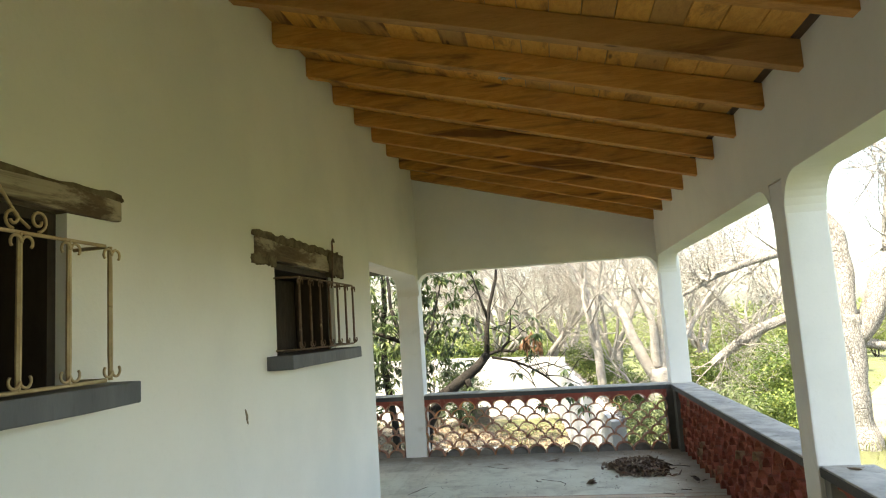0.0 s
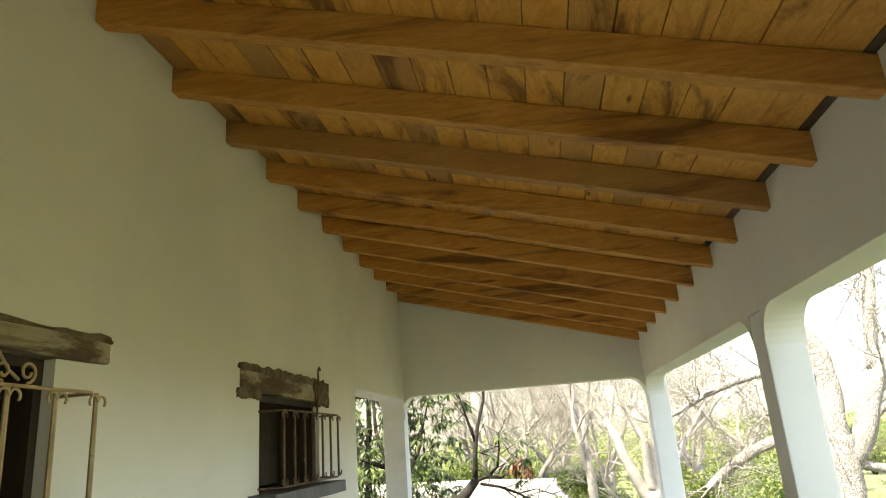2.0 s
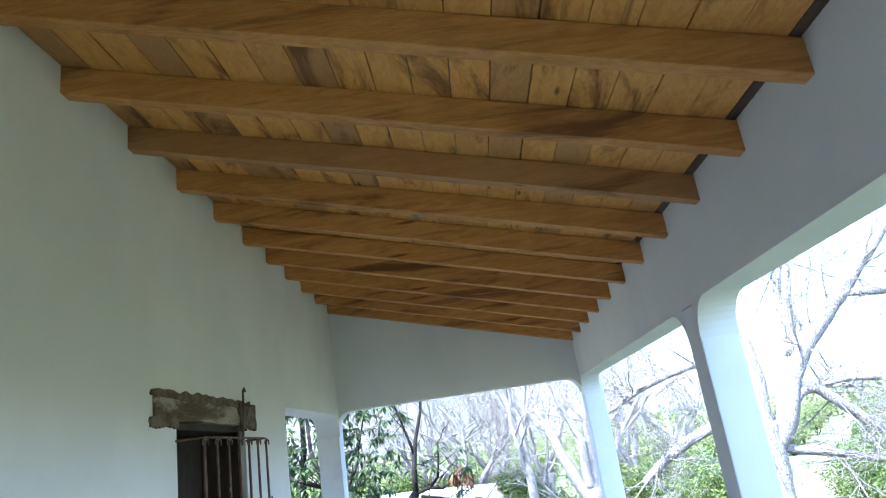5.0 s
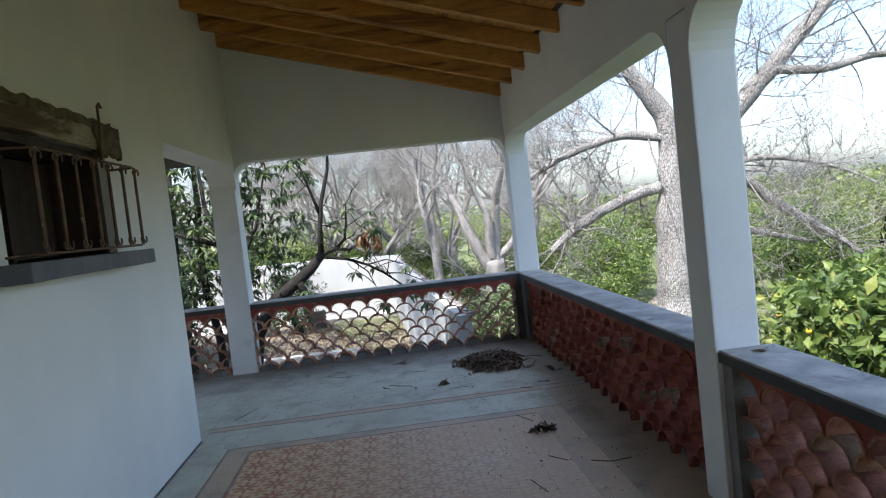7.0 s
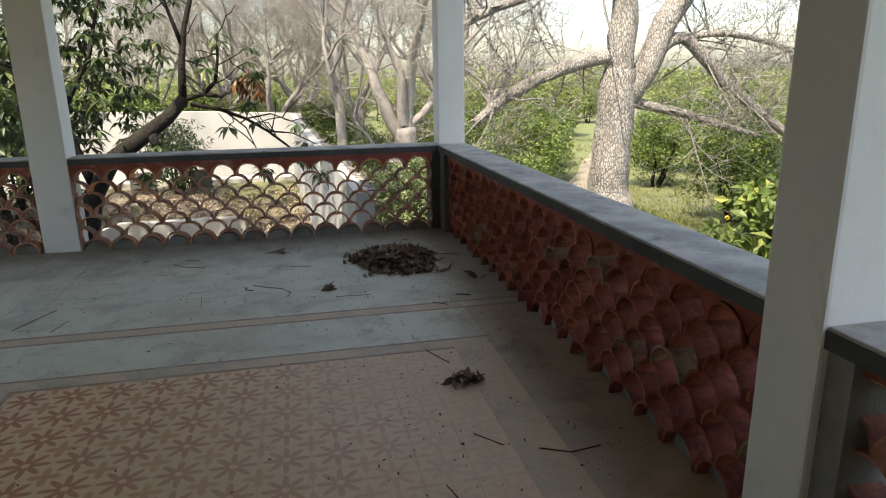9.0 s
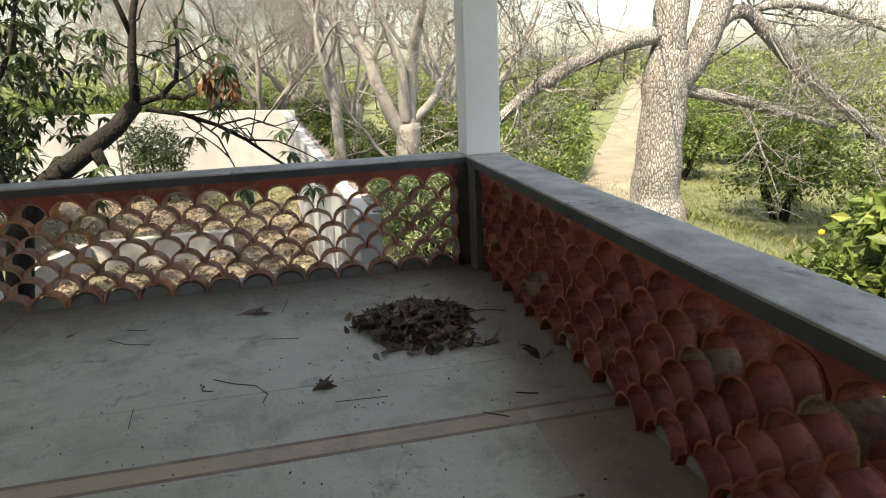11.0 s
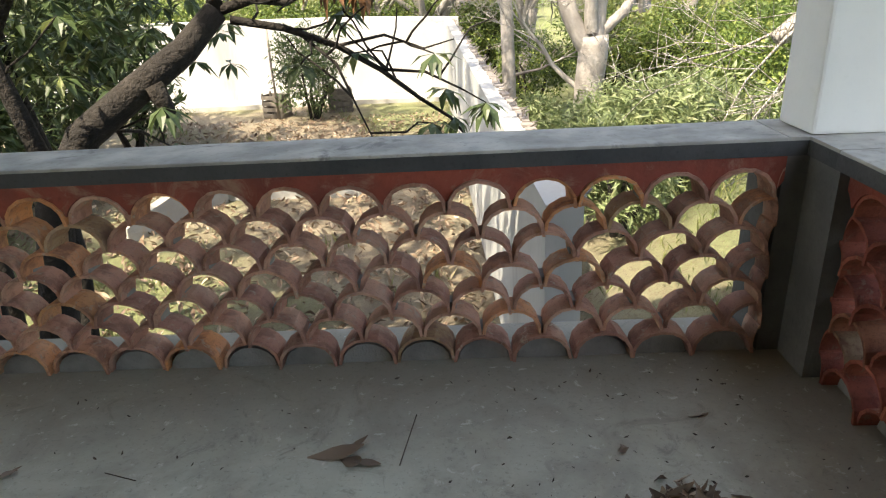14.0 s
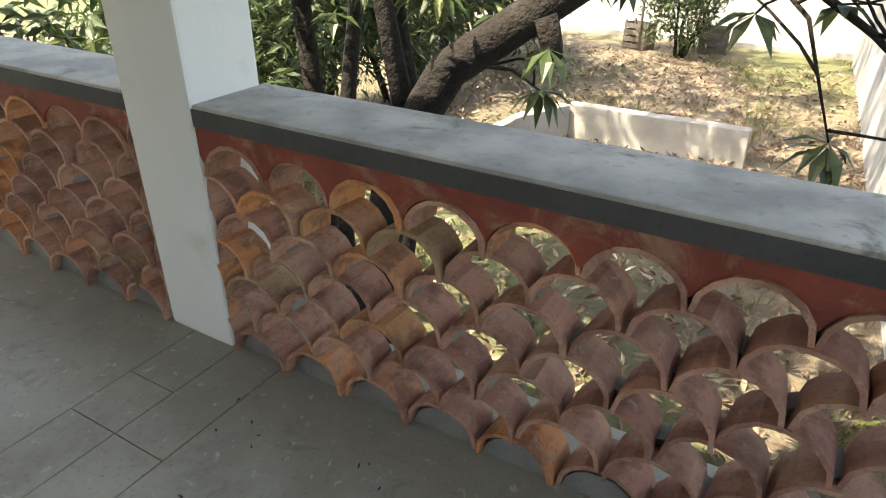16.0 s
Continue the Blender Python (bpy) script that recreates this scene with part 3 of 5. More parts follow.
m.prism([(WALL_X - 0.6, under(WALL_X - 0.6) + BEAM_H + 0.04), (0.45, under(0.45) + BEAM_H + 0.04), (0.45, under(0.45) + BEAM_H + 0.12), (WALL_X - 0.6, under(WALL_X - 0.6) + BEAM_H + 0.12)], "y", NEAR_Y - 0.2, 0.4)
m.box(-8, WALL_X - 0.4, NEAR_Y - 0.2, -2.4, TOP + 0.002, TOP + 0.2)
single("roof", m, M["mortar"], "unseen roof covering over the porch boards, added to keep the sun out", "roof", "structure")


def beam(y):
    m = Mesh()
    xa, xb = WALL_X - 0.05, 0.06
    cut = 24
    n = len(m.v)
    for i in range(cut + 1):
        x = xa + (xb - xa) * i / cut
        z = under(x) + 0.004 * noise.noise(Vector((x * 1.3, y * 3, 0)))
        wob = 0.004 * noise.noise(Vector((x * 0.9, y * 5, 7)))
        m.v += [(x, y + wob, z), (x, y + BEAM_W + wob, z), (x, y + BEAM_W + wob, z + BEAM_H - 0.002), (x, y + wob, z + BEAM_H - 0.002)]
    for i in range(cut):
        for a in range(4):
            b = (a + 1) % 4
            m.f.append([n + 4 * i + a, n + 4 * i + 4 + a, n + 4 * i + 4 + b, n + 4 * i + b])
    m.f += [[n, n + 1, n + 2, n + 3], [n + 4 * cut + q for q in (3, 2, 1, 0)]]
    single("beam", m, M["beam"], "sawn pine roof beam with dark stains and knots", "beam", group="roof beams", bevel=0.006)


for k in range(18):
    if k == 0:
        beam(-0.125)
    else:
        beam(-0.17 - 0.687 * k)

# small pale blob and dark gap in the ceiling
m = Mesh()
for j in range(5):
    c = Vector((-1.76 + 0.02 * j, -4.71, under(-1.76) + 0.05 - 0.012 * (j % 2)))
    m.tube([c, c + Vector((0.02, -0.012, 0.015)), c + Vector((0.035, 0.005, 0.0))], [0.006, 0.014, 0.005], 7)
single("wasp_nest", m, M["white_wall"], "small pale mud nest on a roof beam", "nest", smooth=True)

# ---- parapets of stacked roof tiles ----
PITCH, ROW, ROWS = 0.236, 0.1065, 7


def tile_mesh(seed, material, a0=0.0, a1=math.pi, deep=0.108):
    """A barrel roof tile: an arched shell, a little tapered and crooked."""
    rg = random.Random(seed)
    m = Mesh()
    seg, length, th = 8, deep + 0.02 * rg.random(), 0.012
    wide, high = PITCH / 2 + 0.001, 0.118
    warp = [1 + 0.05 * (rg.random() - 0.5) for _ in range(seg + 1)]
    for y, tap in ((-0.012 * rg.random(), 1.0), (length * 0.5, 0.985), (length, 0.96)):
        for inset in (0, th):
            for i in range(seg + 1):
                a = a0 + (a1 - a0) * i / seg
                m.v.append((-(wide - inset) * math.cos(a) * tap, y, (high - inset) * (max(math.sin(a), 0.0) ** 0.85) * warp[i] * tap))
    k = 2 * (seg + 1)
    for s in range(2):
        o, q = s * k, (s + 1) * k
        for i in range(seg):
            m.f.append([o + i, q + i, q + i + 1, o + i + 1])
            m.f.append([o + seg + 1 + i + 1, q + seg + 1 + i + 1, q + seg + 1 + i, o + seg + 1 + i])
        for i in (0, seg):
            m.f.append([o + i, o + seg + 1 + i, q + seg + 1 + i, q + i] if i == 0 else [q + i, q + seg + 1 + i, o + seg + 1 + i, o + i])
    for o, flip in ((0, False), (2 * k, True)):
        for i in range(seg):
            q = [o + i, o + i + 1, o + seg + 2 + i, o + seg + 1 + i]
            m.f.append(q[::-1] if flip else q)
    return m.mesh("roof_tile", material, smooth=False)


TILES = [tile_mesh(s, M["tile"]) for s in range(6)]
RED_TILES = [tile_mesh(s, M["tile_red"], deep=0.135) for s in range(6)]
HALF = math.pi / 2
BROWN_TILES = [tile_mesh(s, M["tile_brown"], deep=0.135) for s in range(6)]
CUT = {"brown": (tile_mesh(7, M["tile_brown"], 0, HALF), tile_mesh(8, M["tile_brown"], HALF)), "tile": (tile_mesh(7, M["tile"], 0, HALF), tile_mesh(8, M["tile"], HALF)), "red": (tile_mesh(7, M["tile_red"], 0, HALF), tile_mesh(8, M["tile_red"], HALF))}


def parapet(name, label, length, at, offset=0.0, inset=0.022, tiles=TILES, collar=0.0):
    """A parapet running along its own x from 0 to length; its inner face is y = 0."""
    th = holder(name, label, "parapet", "structure", at=at)
    rg = random.Random(len(name))
    cap = Mesh()
    cap.box(0, length, -0.015, 0.285, CAP_LOW + 0.003, CAP_TOP)
    part("cap", cap, M["cap"], th, "smooth grey cement cap", bevel=0.008)
    edge = Mesh()
    edge.box(0, length, -0.019, -0.0155, CAP_LOW, CAP_TOP - 0.012)
    part("cap_edge", edge, M["edge"], th, "black painted front edge of the cap")
    # plaster band that fills between the uppermost arches
    crest = 0.118
    top_z = 0.0 + (ROWS - 1) * ROW
    outline, x = [], 0.0
    first = offset + (PITCH / 2 if (ROWS - 1) % 2 else 0.0)
    steps = 60 * max(1, int(length / PITCH)) // 3
    low = []
    for i in range(steps + 1):
        x = length * i / steps
        u = ((x - first) / PITCH + 0.5) % 1.0 - 0.5
        arc = top_z + crest * math.sqrt(max(0.0, 1 - (u * 2) ** 2)) ** 0.85
        low.append((x, max(arc - 0.004, top_z + 0.035) + 0.006 * noise.noise(Vector((x * 9, length, 0)))))
    outline = low + [(length, CAP_LOW + 0.002), (0, CAP_LOW + 0.002)]
    band = Mesh()
    band.prism(outline, "y", max(inset - 0.016, -0.0145), inset + 0.135)
    part("plaster_band", band, M["red"], th, "uneven dark red plaster band")
    if collar:
        ends = Mesh()
        ends.box(0.0, collar, 0.0, 0.25, -0.002, CAP_LOW)
        part("collar", ends, M["mortar"], th, "grey plaster return beside the column")
    # mortar in the lowest arches
    for row in range(ROWS):
        shift = offset + (PITCH / 2 if row % 2 else 0.0)
        k = -1
        while True:
            cx = shift + PITCH * k
            k += 1
            half = PITCH / 2
            if cx - half > length - 0.02:
                break
            if cx + half < 0.02:
                continue
            if cx - half < -0.01 or cx + half > length + 0.01:
                # a tile cut to fit against the post or column
                left_w, right_w = min(cx, length) - max(cx - half, 0.0), min(cx + half, length) - max(cx, 0.0)
                for piece, wide, x in ((0, left_w, min(cx, length)), (1, right_w, max(cx, 0.0))):
                    if wide > 0.015:
                        t = hung("roof_tile", CUT["red" if tiles is RED_TILES else "brown" if tiles is BROWN_TILES else "tile"][piece], th)
                        t.matrix_basis = pose(x, inset + rg.uniform(-0.008, 0.008), row * ROW) @ Matrix.Diagonal((wide / half, 1, 1, 1))
                continue
            t = hung("roof_tile", rg.choice(tiles), th)
            t.matrix_basis = pose(cx + rg.uniform(-0.006, 0.006), inset + rg.uniform(-0.012, 0.012), row * ROW + rg.uniform(-0.004, 0.004), rg.uniform(-2.2, 2.2), rg.uniform(-4, 4), rg.uniform(-3.5, 3.5))
    # pads of mortar where two tiles meet on the crown of the one below
    pads = Mesh()
    for row in range(1, ROWS):
        k = 0
        while True:
            x = offset + (0.0 if row % 2 else PITCH / 2) + PITCH * k
            k += 1
            if x > length - 0.05:
                break
            if x > 0.05 and rg.random() < 0.75:
                w, z, y = rg.uniform(0.012, 0.019), row * ROW, inset + rg.uniform(0.012, 0.05)
                pads.prism([(x - w, z - 0.005), (x + w, z - 0.005), (x + 0.7 * w, z + rg.uniform(0.02, 0.04)), (x - 0.7 * w, z + rg.uniform(0.02, 0.04))], "y", y, inset + 0.1)
    tagged(part("mortar_pad", pads, M["mortar"] if tiles is TILES else M["red"], th, "rough mortar between the tiles"), kind="stuff")
    fill, k = Mesh(), 0
    while offset + PITCH * k < length:
        cx = offset + PITCH * k
        if cx > 0.05:
            arc = [(cx - (PITCH / 2 - 0.018) * math.cos(math.pi * i / 8), 0.086 * math.sin(math.pi * i / 8)) for i in range(9)]
            fill.prism(arc[::-1], "y", inset + (0.006 if tiles is TILES else 0.04) + 0.014 * rg.random(), inset + 0.115)
        k += 1
    part("mortar_fill", fill, M["mortar"], th, "grey mortar filling the lowest arches")
    return th


# frames: own x runs to the right as seen from the porch, own y outwards
parapet("wall_parapet_end", "parapet of stacked terracotta roof tiles under a grey cap", -0.085 - PILLAR[1], pose(PILLAR[1], 0, 0), 0.138, -0.012)
parapet("wall_parapet_gallery", "parapet of stacked terracotta roof tiles beyond the pillar", PILLAR[0] + 8.0, pose(-8.0, 0, 0), 0.1, -0.012)
parapet("wall_parapet_side", "parapet of stacked dark red roof tiles under a grey cap", -0.2 - COL2[1], pose(0.0, -0.2, 0, 0, 0, -90), 0.158, 0.05, RED_TILES)
parapet("wall_parapet_near", "parapet of stacked reddish brown roof tiles under a grey cap", COL2[0] - COL3[1], pose(0.0, COL2[0], 0, 0, 0, -90), 0.14, 0.05, BROWN_TILES, 0.09)
parapet("wall_parapet_rear", "parapet of stacked reddish brown roof tiles under a grey cap", COL3[0] - NEAR_Y, pose(0.0, COL3[0], 0, 0, 0, -90), 0.14, 0.05, BROWN_TILES)

# grey rendered post and cap in the corner
m = Mesh()
m.prism([(-0.085, -0.002), (0.29, -0.002), (0.29, CAP_LOW), (-0.085, CAP_LOW)], "y", 0.0, 0.28)
m.box(0.0, 0.28, -0.2, -0.001, -0.002, CAP_LOW)
c = holder("corner_post", "dark grey rendered post in the corner of the parapets", "post", "structure")
part("post", m, M["post"], c)
m = Mesh()
m.box(-0.085, 0.285, -0.015, 0.285, CAP_LOW + 0.003, CAP_TOP)
m.box(-0.015, 0.285, -0.2, -0.0151, CAP_LOW + 0.003, CAP_TOP)
part("cap", m, M["cap"], c, "smooth grey cement cap")
m = Mesh()
m.box(-0.085, -0.0195, -0.019, -0.0155, CAP_LOW, CAP_TOP - 0.012)
m.box(-0.019, -0.0155, -0.2, -0.0195, CAP_LOW, CAP_TOP - 0.012)
part("cap_edge", m, M["edge"], c, "black painted front edge of the cap")


# ---- windows ----
def curl(m, c, r, turns, start, way, axis_y, radius, grow=0.35):
    """A wrought scroll in the plane of the grille."""
    pts, n = [], int(14 * abs(turns))
    for i in range(n + 1):
        a = start + way * 2 * math.pi * turns * i / n
        k = r * (1 - (1 - grow) * i / n)
        pts.append(Vector((c[0], c[1] + k * math.cos(a), c[2] + k * math.sin(a))))
    m.tube(pts, radius, 5)


def grille(y0, y1, z0, z1, bars, crest, material, label):
    """A bowed-out iron window grille of bars with scrolled ends."""
    x = WALL_X + 0.17
    th = holder("window_grille", label, "window grille")
    for z, nm in ((z1, "top_rail"), (z0, "bottom_rail")):
        m = Mesh()
        m.tube([(WALL_X - 0.02, y0 - 0.04, z), (WALL_X + 0.03, y0 - 0.03, z), (x - 0.02, y0, z), (x, y0 + 0.03, z), (x, (y0 + y1) / 2, z), (x, y1 - 0.03, z), (x - 0.02, y1, z), (WALL_X - 0.02, y1 + 0.01, z)], 0.0075, 6)
        part(nm, m, material, th, smooth=True)
    for i in range(bars):
        y = y0 + (y1 - y0) * i / (bars - 1)
        m = Mesh()
        m.tube([(x, y, z0), (x, y, z0 + 0.1), (x, y, (z0 + z1) / 2), (x, y, z1)], [0.009, 0.0105, 0.0105, 0.009], 6)
        bar = part("bar", m, material, th)
        for z, up in ((z0 + 0.03, 1), (z1 - 0.03, -1)):
            for s in (-1, 1):
                m = Mesh()
                curl(m, (x + 0.008, y + s * 0.026, z + 0.006 * up), 0.026, 0.62, math.pi if s > 0 else 0, (1 if s > 0 else -1) * up, 0, 0.0055, 0.8)
                part("scroll", m, material, bar, smooth=True)
    if crest:
        yc = (y0 + y1) / 2
        for s in (-1, 1):
            m = Mesh()
            curl(m, (x, yc + s * 0.045, z1 + 0.045), 0.04, 1.25, -math.pi / 2, s, 0, 0.006)
            curl(m, (x, yc + s * 0.06, z1 + 0.145), 0.05, 1.2, -math.pi / 2, s, 0, 0.006)
            m.tube([(x, yc + s * 0.02, z1 + 0.14), (x, yc + s * 0.05, z1 + 0.2), (x, yc + s * 0.1, z1 + 0.195), (x, yc + s * 0.16, z1 + 0.12), (x, yc + s * 0.22, z1 + 0.05), (x, yc + s * 0.27, z1 + 0.02)], 0.006, 5)
            curl(m, (x, yc + s * 0.2, z1 + 0.045), 0.035, 1.2, -math.pi / 2, -s, 0, 0.006)
            curl(m, (x, yc + s * 0.31, z1 + 0.05), 0.04, 1.25, -math.pi / 2, s, 0, 0.006)
            part("crest_scroll", m, material, th, smooth=True)
        m = Mesh()
        m.tube([(x, yc, z1), (x, yc, z1 + 0.2), (x, yc + 0.004, z1 + 0.34), (x, yc + 0.02, z1 + 0.365), (x, yc + 0.04, z1 + 0.35)], 0.008, 6)
        m.tube([(x, yc - 0.05, z1 + 0.285), (x, yc, z1 + 0.28), (x, yc + 0.07, z1 + 0.272), (x, yc + 0.075, z1 + 0.29)], 0.008, 6)
        part("finial", m, material, th, "small iron cross on top", smooth=True)
    return th


def ragged(name, y0, y1, z0, z1, out, seed, material, parent, rough, ends=0.03):
    """A ragged slab on the wall's face."""
    rg = random.Random(seed)
    n = 26
    top = [(y0 + (y1 - y0) * i / n, z1 + rough * (rg.random() - 0.5) * 2) for i in range(n + 1)]
    low = [(y1 - (y1 - y0) * i / n, z0 + rough * (rg.random() - 0.5) * 1.5) for i in range(n + 1)]
    side1 = [(y1 + ends * (rg.random() - 0.3), z1 - (z1 - z0) * k / 4) for k in (1, 2, 3)]
    side0 = [(y0 - ends * (rg.random() - 0.3), z0 + (z1 - z0) * k / 4) for k in (1, 2, 3)]
    m = Mesh()
    m.prism(top + side1 + low + side0, "x", WALL_X - 0.02, WALL_X + out)
    return part(name, m, material, parent)


win1 = holder("window_1", "deep window opening with slate-grey sill and timber lintel", "window", "structure")
win2 = holder("window_2", "small window opening with grey sill and broken timber lintel", "window", "structure")
for th, y0, y1, z0, z1 in ((win1, -8.58, -6.89, 1.59, 1.682), (win2, -5.25, -3.69, 1.605, 1.697)):
    m = Mesh()
    m.box(WALL_X - 0.30, WALL_X + 0.19, y0, y1, z0, z1)
    roughen(part("window_sill", m, M["sill"], th, bevel=0.008), 0.004, 6, 4)
# dark timber linings of the openings
for th, (y0, y1, z0, z1) in ((win1, WIN1), (win2, WIN2)):
    m = Mesh()
    xa, xb = WALL_X - 0.345, WALL_X - 0.05
    m.box(xa, xb, y0 + 0.001, y0 + 0.045, z0 + 0.003, z1 - 0.06)
    m.box(xa, xb, y1 - 0.045, y1 - 0.001, z0 + 0.003, z1 - 0.06)
    m.box(xa, xb, y0 + 0.001, y1 - 0.001, z1 - 0.06, z1 - 0.016)
    m.box(xa, xa + 0.04, y0 + 0.5 * (y1 - y0) - 0.02, y0 + 0.5 * (y1 - y0) + 0.02, z0 + 0.003, z1 - 0.06)
    part("window_frame", m, M["frame_wood"], th, "dark timber frame lining the opening")
    m = Mesh()
    m.box(xa - 0.045, xa - 0.005, y0 + 0.5 * (y1 - y0), y1 - 0.05, z0 + 0.02, z1 - 0.07)
    part("shutter", m, M["frame_wood"], th, "dark closed timber shutter leaf")
# lintels
lin1 = Mesh()
lin1.box(WALL_X - 0.34, WALL_X + 0.03, WIN1[0] - 0.3, WIN1[1] + 0.31, 2.385, 2.485)
roughen(part("lintel", lin1, M["old_wood"], win1, "rough old timber lintel", bevel=0.01), 0.012, 5, 5)
ragged("broken_plaster", WIN1[0] - 0.3, WIN1[1] + 0.32, 2.475, 2.51, 0.018, 2, M["crust"], win1, 0.012)
lin2 = Mesh()
lin2.box(WALL_X - 0.34, WALL_X + 0.012, -5.39, -3.85, 2.36, 2.505)
roughen(part("lintel", lin2, M["old_wood"], win2, "cracked pale timber lintel", bevel=0.01), 0.01, 5, 5)
ragged("broken_plaster", -5.41, -3.71, 2.495, 2.55, 0.018, 3, M["crust"], win2, 0.014)
ragged("broken_plaster", -5.44, -5.07, 2.32, 2.385, 0.015, 4, M["crust"], win2, 0.016)
ragged("broken_plaster", -3.97, -3.61, 2.335, 2.515, 0.03, 6, M["crust"], win2, 0.03, 0.06)
grille(-8.43, -7.06, 1.70, 2.23, 7, True, M["iron"], "cream painted wrought-iron grille with scrolls and a cross")
grille(-5.06, -3.82, 1.73, 2.237, 7, False, M["dark_iron"], "rusty iron window grille with plain scrolled bars")
m = Mesh()
m.tube([(WALL_X + 0.05, -4.01, 2.235), (WALL_X + 0.06, -3.99, 2.475), (WALL_X + 0.06, -3.99, 2.62), (WALL_X + 0.06, -3.96, 2.645), (WALL_X + 0.06, -3.935, 2.62)], 0.009, 6)
single("iron_hook", m, M["dark_iron"], "bent rusty iron hook above the window", "hook", smooth=True)

m = Mesh()
for y0, z0, y1, z1 in ((-5.585, 1.40, -5.57, 1.33), (-5.57, 1.39, -5.56, 1.31), (-5.575, 1.34, -5.55, 1.30)):
    m.tube([(WALL_X, y0, z0), (WALL_X + 0.001, (y0 + y1) / 2 + 0.006, (z0 + z1) / 2), (WALL_X, y1, z1)], [0.003, 0.007, 0.002], 5)
part("scratch", m, M["crust"], wall_house, "scratched chip in the plaster")

# ---- flowered tiles let into the floor ----
RUG_X0, RUG_X1, RUG_Y1 = -2.90, -0.58, -3.06
tile = Mesh()
tile.box(-0.0994, 0.0994, -0.0994, 0.0994, -0.05, 0.0)
tile_me = tile.mesh("floor_tile", M["rug"])
rug = holder("floor_tiles", "faded red and peach flowered cement tiles in the porch floor", "floor tiles", "structure")
nx = 11
step = (RUG_X1 - RUG_X0) / nx
rows_near = 26
for j in range(rows_near):
    for i in range(nx):
        t = hung("floor_tile", tile_me, rug)
        t.matrix_basis = Matrix.LocRotScale((RUG_X0 + step * (i + 0.5), RUG_Y1 - step * (j + 0.5), 0.0), None, (step / 0.2, step / 0.2, 1))
m = Mesh()
m.box(RUG_X0, RUG_X1, NEAR_Y, RUG_Y1 - step * rows_near, -0.1, 0.0)
tagged(part("tile_field", m, M["rug_edge"], rug), kind="stuff")
for nm, mat, boxes in (
    ("border_line", "rug_line", ((RUG_X0 - 0.025, RUG_X1, RUG_Y1, RUG_Y1 + 0.022), (RUG_X0 - 0.025, RUG_X0, NEAR_Y, RUG_Y1), (RUG_X0 - 0.2, RUG_X1 + 0.2, RUG_Y1 + 0.13, RUG_Y1 + 0.15), (RUG_X0 - 0.22, RUG_X0 - 0.2, NEAR_Y, RUG_Y1 + 0.15))),
    ("border_band", "rug_edge", ((RUG_X0 - 0.2, RUG_X1 + 0.22, RUG_Y1 + 0.022, RUG_Y1 + 0.13), (RUG_X0 - 0.2, RUG_X0 - 0.025, NEAR_Y, RUG_Y1 + 0.022), (RUG_X1, RUG_X1 + 0.22, NEAR_Y, RUG_Y1 + 0.022), (-3.41, -0.36, -2.375, -2.275))),
    ("border_line", "rug_line", ((-3.41, 0.28, -2.275, -2.25), (-3.41, 0.28, -2.4, -2.375))),
    ("border_slab", "floor", ((-3.12, -0.36, RUG_Y1 + 0.15, -2.4), (-0.36, 0.28, -2.375, -2.275))),
):
    for b in boxes:
        m = Mesh()
        m.box(*b, -0.11, 0.0)
        part(nm, m, M[mat], rug)


# ---- things on the floor ----
def curled(m, c, yaw, size, rg):
    """One dry curled leaf: a bent strip with pointed ends."""
    n = len(m.v)
    wid, curl_up, twist = size * rg.uniform(0.28, 0.42), rg.uniform(-0.9, 1.2), rg.uniform(-0.5, 0.5)
    tilt = rg.uniform(-0.9, 0.9)
    rot = Euler((rg.uniform(-0.9, 0.9), tilt, yaw)).to_matrix()
    steps = 5
    for i in range(steps + 1):
        t = i / steps
        w = wid * math.sin(math.pi * min(max(t, 0.04), 0.96)) * 0.5
        zc = curl_up * size * 0.35 * (t - 0.5) ** 2 * 4 * 0.5
        for s in (-1, 0, 1):
            p = Vector(((t - 0.5) * size, s * w, zc + abs(s) * w * 0.55 + s * twist * w))
            q = rot @ p
            m.v.append((c[0] + q.x, c[1] + q.y, max(c[2] + q.z, 0.002)))
    for i in range(steps):
        for s in (0, 1):
            a = n + i * 3 + s
            m.f.append([a, a + 3, a + 4, a + 1])


def leaf_pile(name, cx, cy, rx, ry, height, count, seed, label):
    rg = random.Random(seed)
    m = Mesh()
    for _ in range(count):
        a, r = rg.uniform(0, 2 * math.pi), math.sqrt(rg.random())
        if rg.random() < 0.1:
            r *= 1.25
        wob = 0.85 + 0.3 * noise.noise(Vector((math.cos(a) * 1.5, math.sin(a) * 1.5, seed)))
        x, y = cx + rx * r * math.cos(a) * wob, cy + ry * r * math.sin(a) * wob
        if math.hypot((x - cx + rx) / rx, (y - cy + 0.45 * ry) / ry) < 0.42 and height > 0.05:
            continue
        z = height * max(0, 1 - r ** 4) * (0.35 + 0.75 * rg.random()) + 0.008
        curled(m, (x, y, z), rg.uniform(0, 6.3), rg.uniform(0.055, 0.13), rg)
    return tagged(part(name, m, M["dry_leaf"], None, smooth=True), label, "leaves", kind="stuff")


leaf_pile("leaf_pile", -0.66, -1.10, 0.42, 0.36, 0.08, 900, 3, "heap of dry brown curled leaves swept on the floor")
leaf_pile("leaf_litter", -0.64, -3.50, 0.10, 0.035, 0.02, 26, 5, "little row of dry crumbled leaves on the floor")
leaf_pile("leaf_litter", -0.62, -1.48, 0.38, 0.12, 0.0, 60, 9, "loose dry leaf crumbs beside the heap")
leaf_pile("leaf_litter", -1.24, -1.79, 0.03, 0.02, 0.012, 9, 11, "tuft of dry leaf crumbs on the floor crack")


